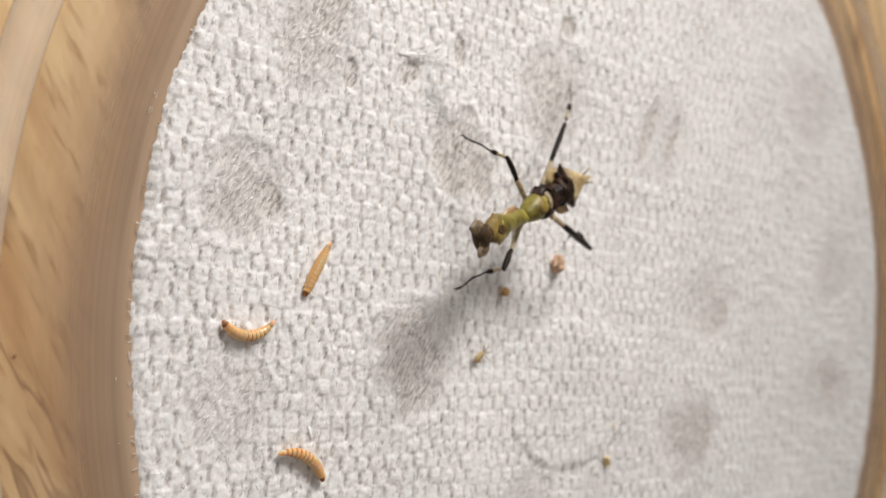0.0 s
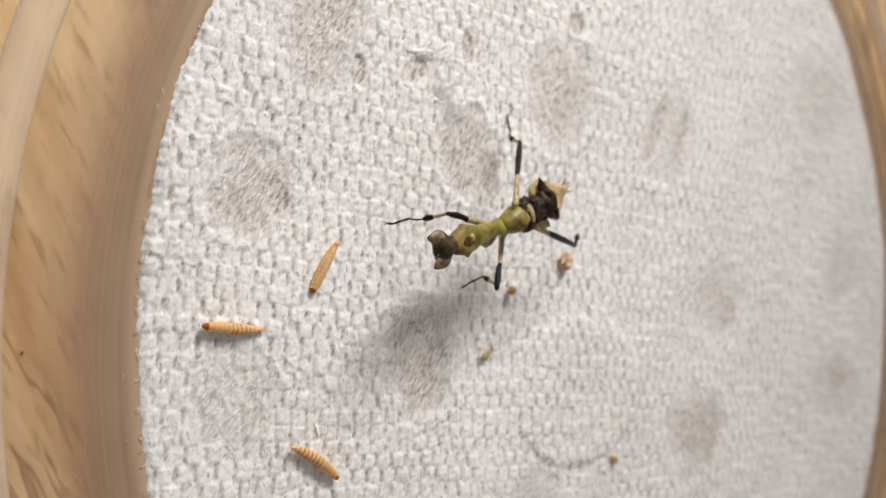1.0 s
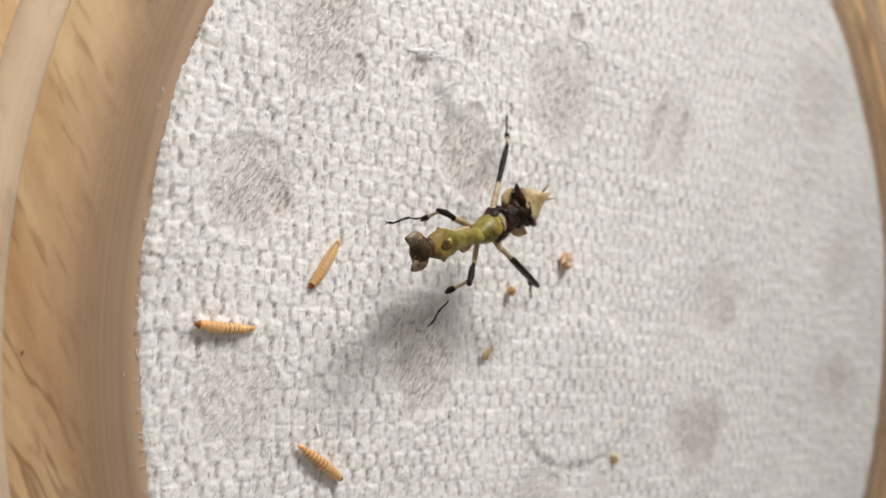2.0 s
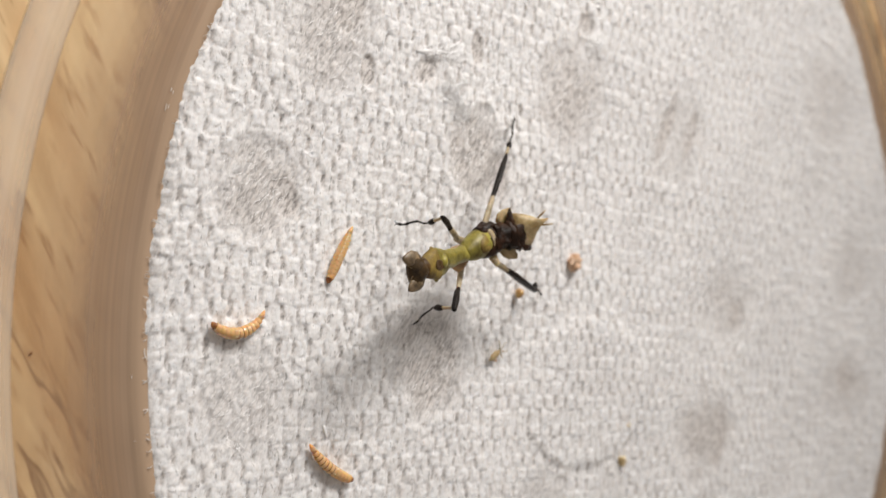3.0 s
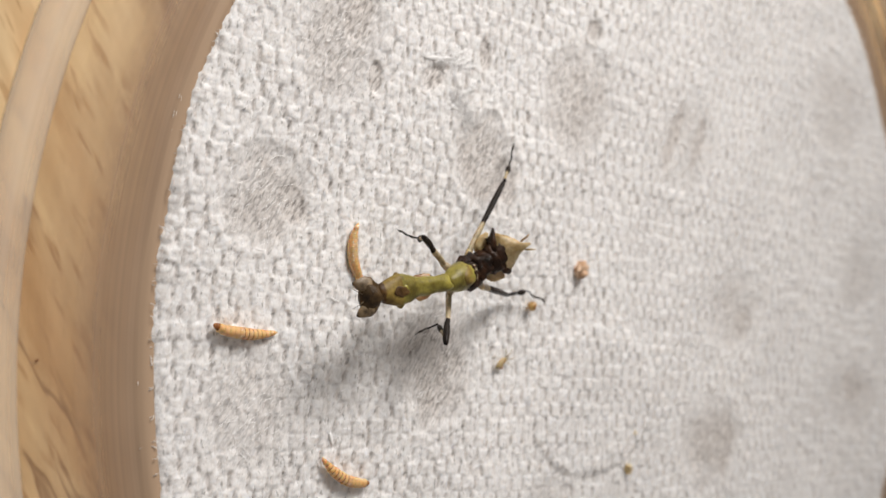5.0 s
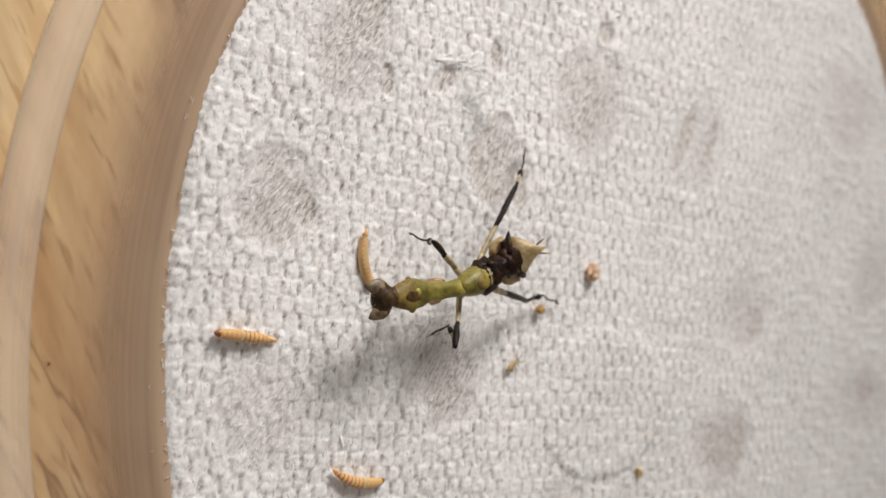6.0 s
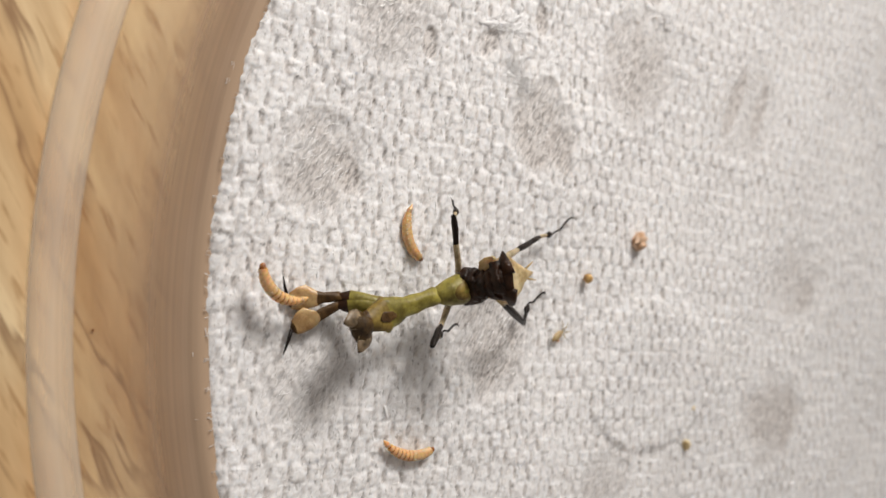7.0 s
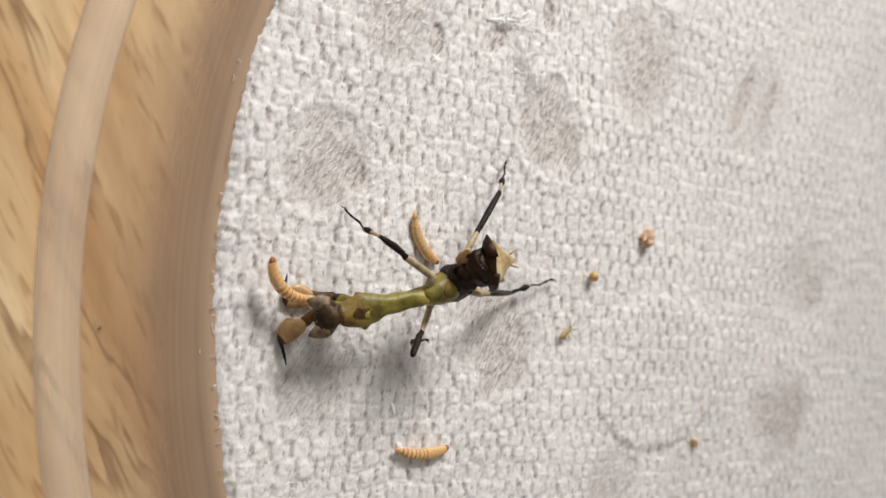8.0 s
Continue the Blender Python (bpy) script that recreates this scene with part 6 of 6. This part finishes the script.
    walk(limbs['fa_femur'], [
        (0.00, bone(0.94, 1.38, 3.91, 3.70, 2.77, 3.88)),
        (0.20, bone(0.58, 2.28, 4.05, 3.49, 3.22, 4.57)),
        (0.50, bone(-1.93, -0.18, 4.29, 0.84, 1.12, 4.79)),
        (1.00, bone(-2.84, 0.31, 3.76, -0.02, 1.34, 4.55)),
        (1.50, bone(-3.74, 0.55, 3.65, -0.91, 1.57, 4.43)),
        (2.80, bone(-5.88, -1.04, 3.77, -2.87, -0.36, 4.06)),
        (3.00, bone(-5.96, -1.10, 3.73, -3.01, -0.22, 4.06)),
        (3.50, bone(-8.03, -2.03, 2.36, -5.34, -1.12, 3.60)),
        (3.80, bone(-8.50, -2.61, 1.85, -5.80, -2.04, 3.26)),
        (3.90, bone(-13.72, -3.99, 2.20, -16.24, -3.29, 1.00)),
        (4.00, bone(-11.16, -3.86, 3.60, -13.76, -3.87, 3.00)),
        (4.10, bone(-6.74, -4.13, 2.79, -4.02, -2.66, 3.10)),
        (4.50, bone(-6.74, -4.13, 2.79, -4.02, -2.66, 3.10)),
        (4.70, bone(-8.76, -2.35, 2.20, -5.96, -1.59, 3.27)),
        (6.00, bone(-8.55, -2.38, 2.02, -5.76, -1.77, 3.23)),
        (6.50, bone(-9.71, -2.84, 1.46, -7.09, -1.72, 2.69)),
        (6.70, bone(-14.91, -3.76, 1.06, -17.71, -4.93, 0.42)),
        (6.80, bone(-14.95, -4.61, 1.02, -18.00, -4.68, 0.45)),
        (7.00, bone(-15.83, -4.30, 1.15, -18.81, -4.57, 0.33)),
        (7.20, bone(-15.88, -4.23, 0.57, -18.97, -4.28, 0.30)),
        (7.40, bone(-16.04, -4.55, 0.50, -19.13, -4.55, 0.30)),
        (7.50, bone(-16.04, -4.55, 0.50, -19.13, -4.55, 0.30)),
        (7.70, bone(-16.58, -4.12, 1.15, -19.50, -4.51, 0.30)),
        (7.90, bone(-16.41, -4.22, 0.83, -19.43, -4.57, 0.30)),
        (7.97, bone(-16.45, -4.49, 0.74, -19.50, -4.58, 0.30)),
        (8.00, bone(-16.45, -4.49, 0.74, -19.50, -4.58, 0.30)),
    ])
    walk(limbs['fa_tibia'], [
        (0.00, bone(3.70, 2.77, 3.88, 2.36, 2.14, 3.66)),
        (0.20, bone(3.49, 3.22, 4.57, 2.13, 2.77, 4.12)),
        (0.50, bone(0.84, 1.12, 4.79, -0.47, 0.54, 4.36)),
        (1.00, bone(-0.02, 1.34, 4.55, -1.33, 0.86, 4.00)),
        (1.50, bone(-0.91, 1.57, 4.43, -2.23, 1.10, 3.89)),
        (2.80, bone(-2.87, -0.36, 4.06, -4.29, -0.69, 3.72)),
        (3.00, bone(-3.01, -0.22, 4.06, -4.41, -0.63, 3.70)),
        (3.50, bone(-5.34, -1.12, 3.60, -6.58, -1.54, 2.86)),
        (3.80, bone(-5.80, -2.04, 3.26, -7.03, -2.32, 2.45)),
        (3.90, bone(-16.24, -3.29, 1.00, -17.61, -3.80, 0.60)),
        (4.00, bone(-13.76, -3.87, 3.00, -12.26, -4.50, 2.60)),
        (4.10, bone(-4.02, -2.66, 3.10, -5.33, -3.31, 2.75)),
        (4.50, bone(-4.02, -2.66, 3.10, -5.33, -3.31, 2.75)),
        (4.70, bone(-5.96, -1.59, 3.27, -7.25, -1.94, 2.61)),
        (6.00, bone(-5.76, -1.77, 3.23, -7.04, -2.06, 2.50)),
        (6.50, bone(-7.09, -1.72, 2.69, -8.30, -2.22, 1.96)),
        (6.70, bone(-17.71, -4.93, 0.42, -19.19, -5.08, 0.30)),
        (6.80, bone(-18.00, -4.68, 0.45, -19.31, -3.98, 0.30)),
        (7.00, bone(-18.81, -4.57, 0.33, -19.11, -3.10, 0.30)),
        (7.20, bone(-18.97, -4.28, 0.30, -19.25, -2.80, 0.30)),
        (7.40, bone(-19.13, -4.55, 0.30, -19.24, -3.06, 0.30)),
        (7.50, bone(-19.13, -4.55, 0.30, -19.24, -3.06, 0.30)),
        (7.70, bone(-19.50, -4.51, 0.30, -19.23, -3.03, 0.30)),
        (7.90, bone(-19.43, -4.57, 0.30, -19.28, -3.07, 0.30)),
        (7.97, bone(-19.50, -4.58, 0.30, -19.29, -3.10, 0.30)),
        (8.00, bone(-19.50, -4.58, 0.30, -19.29, -3.10, 0.30)),
    ])
    walk(limbs['fb_coxa'], [
        (0.00, bone(-0.53, 1.59, 6.17, 0.98, 1.20, 3.96)),
        (0.20, bone(-0.76, 2.32, 6.40, 0.62, 2.09, 4.08)),
        (0.50, bone(-3.20, 0.09, 6.66, -1.89, -0.35, 4.34)),
        (1.00, bone(-4.01, 0.47, 6.19, -2.80, 0.12, 3.80)),
        (1.50, bone(-4.88, 0.70, 6.09, -3.70, 0.36, 3.69)),
        (2.80, bone(-7.04, -0.92, 6.20, -5.86, -1.24, 3.80)),
        (3.00, bone(-7.12, -0.91, 6.16, -5.94, -1.29, 3.77)),
        (3.50, bone(-8.89, -1.77, 4.90, -7.99, -2.22, 2.39)),
        (3.80, bone(-9.30, -2.44, 4.42, -8.48, -2.81, 1.88)),
        (3.90, bone(-11.84, -3.42, 3.20, -13.61, -4.50, 1.80)),
        (4.00, bone(-9.84, -3.49, 4.82, -11.07, -4.58, 3.20)),
        (4.10, bone(-7.84, -3.60, 5.20, -6.69, -4.29, 2.86)),
        (4.50, bone(-7.84, -3.60, 5.20, -6.69, -4.29, 2.86)),
        (4.70, bone(-9.63, -2.12, 4.75, -8.74, -2.54, 2.24)),
        (6.00, bone(-9.40, -2.18, 4.57, -8.53, -2.57, 2.05)),
        (6.50, bone(-10.51, -2.46, 4.01, -9.66, -3.02, 1.51)),
        (6.70, bone(-12.63, -3.54, 2.49, -14.90, -3.98, 1.09)),
        (6.80, bone(-12.73, -5.03, 2.50, -15.00, -4.96, 1.04)),
        (7.00, bone(-13.64, -4.88, 2.61, -15.91, -4.83, 1.15)),
        (7.20, bone(-13.68, -4.76, 2.04, -15.95, -4.59, 0.58)),
        (7.40, bone(-14.89, -5.22, 2.85, -16.99, -5.03, 1.17)),
        (7.50, bone(-14.89, -5.22, 2.85, -16.99, -5.03, 1.17)),
        (7.70, bone(-15.34, -5.33, 3.22, -17.64, -5.35, 1.81)),
        (7.90, bone(-15.12, -5.44, 2.87, -17.42, -5.46, 1.46)),
        (7.97, bone(-15.75, -5.32, 3.21, -17.46, -5.08, 1.14)),
        (8.00, bone(-15.75, -5.32, 3.21, -17.46, -5.08, 1.14)),
    ])
    walk(limbs['fb_femur'], [
        (0.00, bone(0.98, 1.20, 3.96, 3.81, 2.46, 3.93)),
        (0.20, bone(0.62, 2.09, 4.08, 3.57, 2.88, 4.60)),
        (0.50, bone(-1.89, -0.35, 4.34, 0.94, 0.80, 4.84)),
        (1.00, bone(-2.80, 0.12, 3.80, 0.06, 1.01, 4.59)),
        (1.50, bone(-3.70, 0.36, 3.69, -0.83, 1.24, 4.47)),
        (2.80, bone(-5.86, -1.24, 3.80, -2.82, -0.70, 4.09)),
        (3.00, bone(-5.94, -1.29, 3.77, -2.94, -0.55, 4.09)),
        (3.50, bone(-7.99, -2.22, 2.39, -5.26, -1.45, 3.64)),
        (3.80, bone(-8.48, -2.81, 1.88, -5.75, -2.37, 3.29)),
        (3.90, bone(-13.61, -4.50, 1.80, -16.17, -5.05, 0.80)),
        (4.00, bone(-11.07, -4.58, 3.20, -12.70, -5.39, 2.40)),
        (4.10, bone(-6.69, -4.29, 2.86, -3.91, -2.96, 3.16)),
        (4.50, bone(-6.69, -4.29, 2.86, -3.91, -2.96, 3.16)),
        (4.70, bone(-8.74, -2.54, 2.24, -5.89, -1.92, 3.31)),
        (6.00, bone(-8.53, -2.57, 2.05, -5.71, -2.10, 3.26)),
        (6.50, bone(-9.66, -3.02, 1.51, -6.99, -2.03, 2.74)),
        (6.70, bone(-14.90, -3.98, 1.09, -17.53, -5.53, 0.56)),
        (6.80, bone(-15.00, -4.96, 1.04, -17.89, -5.93, 0.49)),
        (7.00, bone(-15.91, -4.83, 1.15, -18.59, -6.19, 0.41)),
        (7.20, bone(-15.95, -4.59, 0.58, -18.79, -5.78, 0.30)),
        (7.40, bone(-16.99, -5.03, 1.17, -19.49, -6.58, 0.30)),
        (7.50, bone(-16.99, -5.03, 1.17, -19.49, -6.58, 0.30)),
        (7.70, bone(-17.64, -5.35, 1.81, -19.49, -6.98, 0.30)),
        (7.90, bone(-17.42, -5.46, 1.46, -19.62, -7.07, 0.30)),
        (7.97, bone(-17.46, -5.08, 1.14, -19.71, -6.90, 0.30)),
        (8.00, bone(-17.46, -5.08, 1.14, -19.71, -6.90, 0.30)),
    ])
    walk(limbs['fb_tibia'], [
        (0.00, bone(3.81, 2.46, 3.93, 2.40, 1.99, 3.71)),
        (0.20, bone(3.57, 2.88, 4.60, 2.16, 2.61, 4.15)),
        (0.50, bone(0.94, 0.80, 4.84, -0.43, 0.39, 4.41)),
        (1.00, bone(0.06, 1.01, 4.59, -1.30, 0.71, 4.04)),
        (1.50, bone(-0.83, 1.24, 4.47, -2.19, 0.94, 3.92)),
        (2.80, bone(-2.82, -0.70, 4.09, -4.27, -0.86, 3.75)),
        (3.00, bone(-2.94, -0.55, 4.09, -4.38, -0.79, 3.74)),
        (3.50, bone(-5.26, -1.45, 3.64, -6.54, -1.69, 2.90)),
        (3.80, bone(-5.75, -2.37, 3.29, -7.01, -2.47, 2.48)),
        (3.90, bone(-16.17, -5.05, 0.80, -17.58, -4.94, 0.50)),
        (4.00, bone(-12.70, -5.39, 2.40, -11.18, -5.48, 2.20)),
        (4.10, bone(-3.91, -2.96, 3.16, -5.29, -3.44, 2.82)),
        (4.50, bone(-3.91, -2.96, 3.16, -5.29, -3.44, 2.82)),
        (4.70, bone(-5.89, -1.92, 3.31, -7.23, -2.10, 2.65)),
        (6.00, bone(-5.71, -2.10, 3.26, -7.02, -2.22, 2.54)),
        (6.50, bone(-6.99, -2.03, 2.74, -8.26, -2.36, 2.01)),
        (6.70, bone(-17.53, -5.53, 0.56, -18.22, -6.85, 0.40)),
        (6.80, bone(-17.89, -5.93, 0.49, -18.90, -7.03, 0.32)),
        (7.00, bone(-18.59, -6.19, 0.41, -19.08, -7.61, 0.36)),
        (7.20, bone(-18.79, -5.78, 0.30, -19.05, -7.26, 0.40)),
        (7.40, bone(-19.49, -6.58, 0.30, -19.37, -8.04, 0.47)),
        (7.50, bone(-19.49, -6.58, 0.30, -19.37, -8.04, 0.47)),
        (7.70, bone(-19.49, -6.98, 0.30, -19.18, -8.40, 0.30)),
        (7.90, bone(-19.62, -7.07, 0.30, -19.20, -8.48, 0.30)),
        (7.97, bone(-19.71, -6.90, 0.30, -19.29, -8.32, 0.30)),
        (8.00, bone(-19.71, -6.90, 0.30, -19.29, -8.32, 0.30)),
    ])


motions()
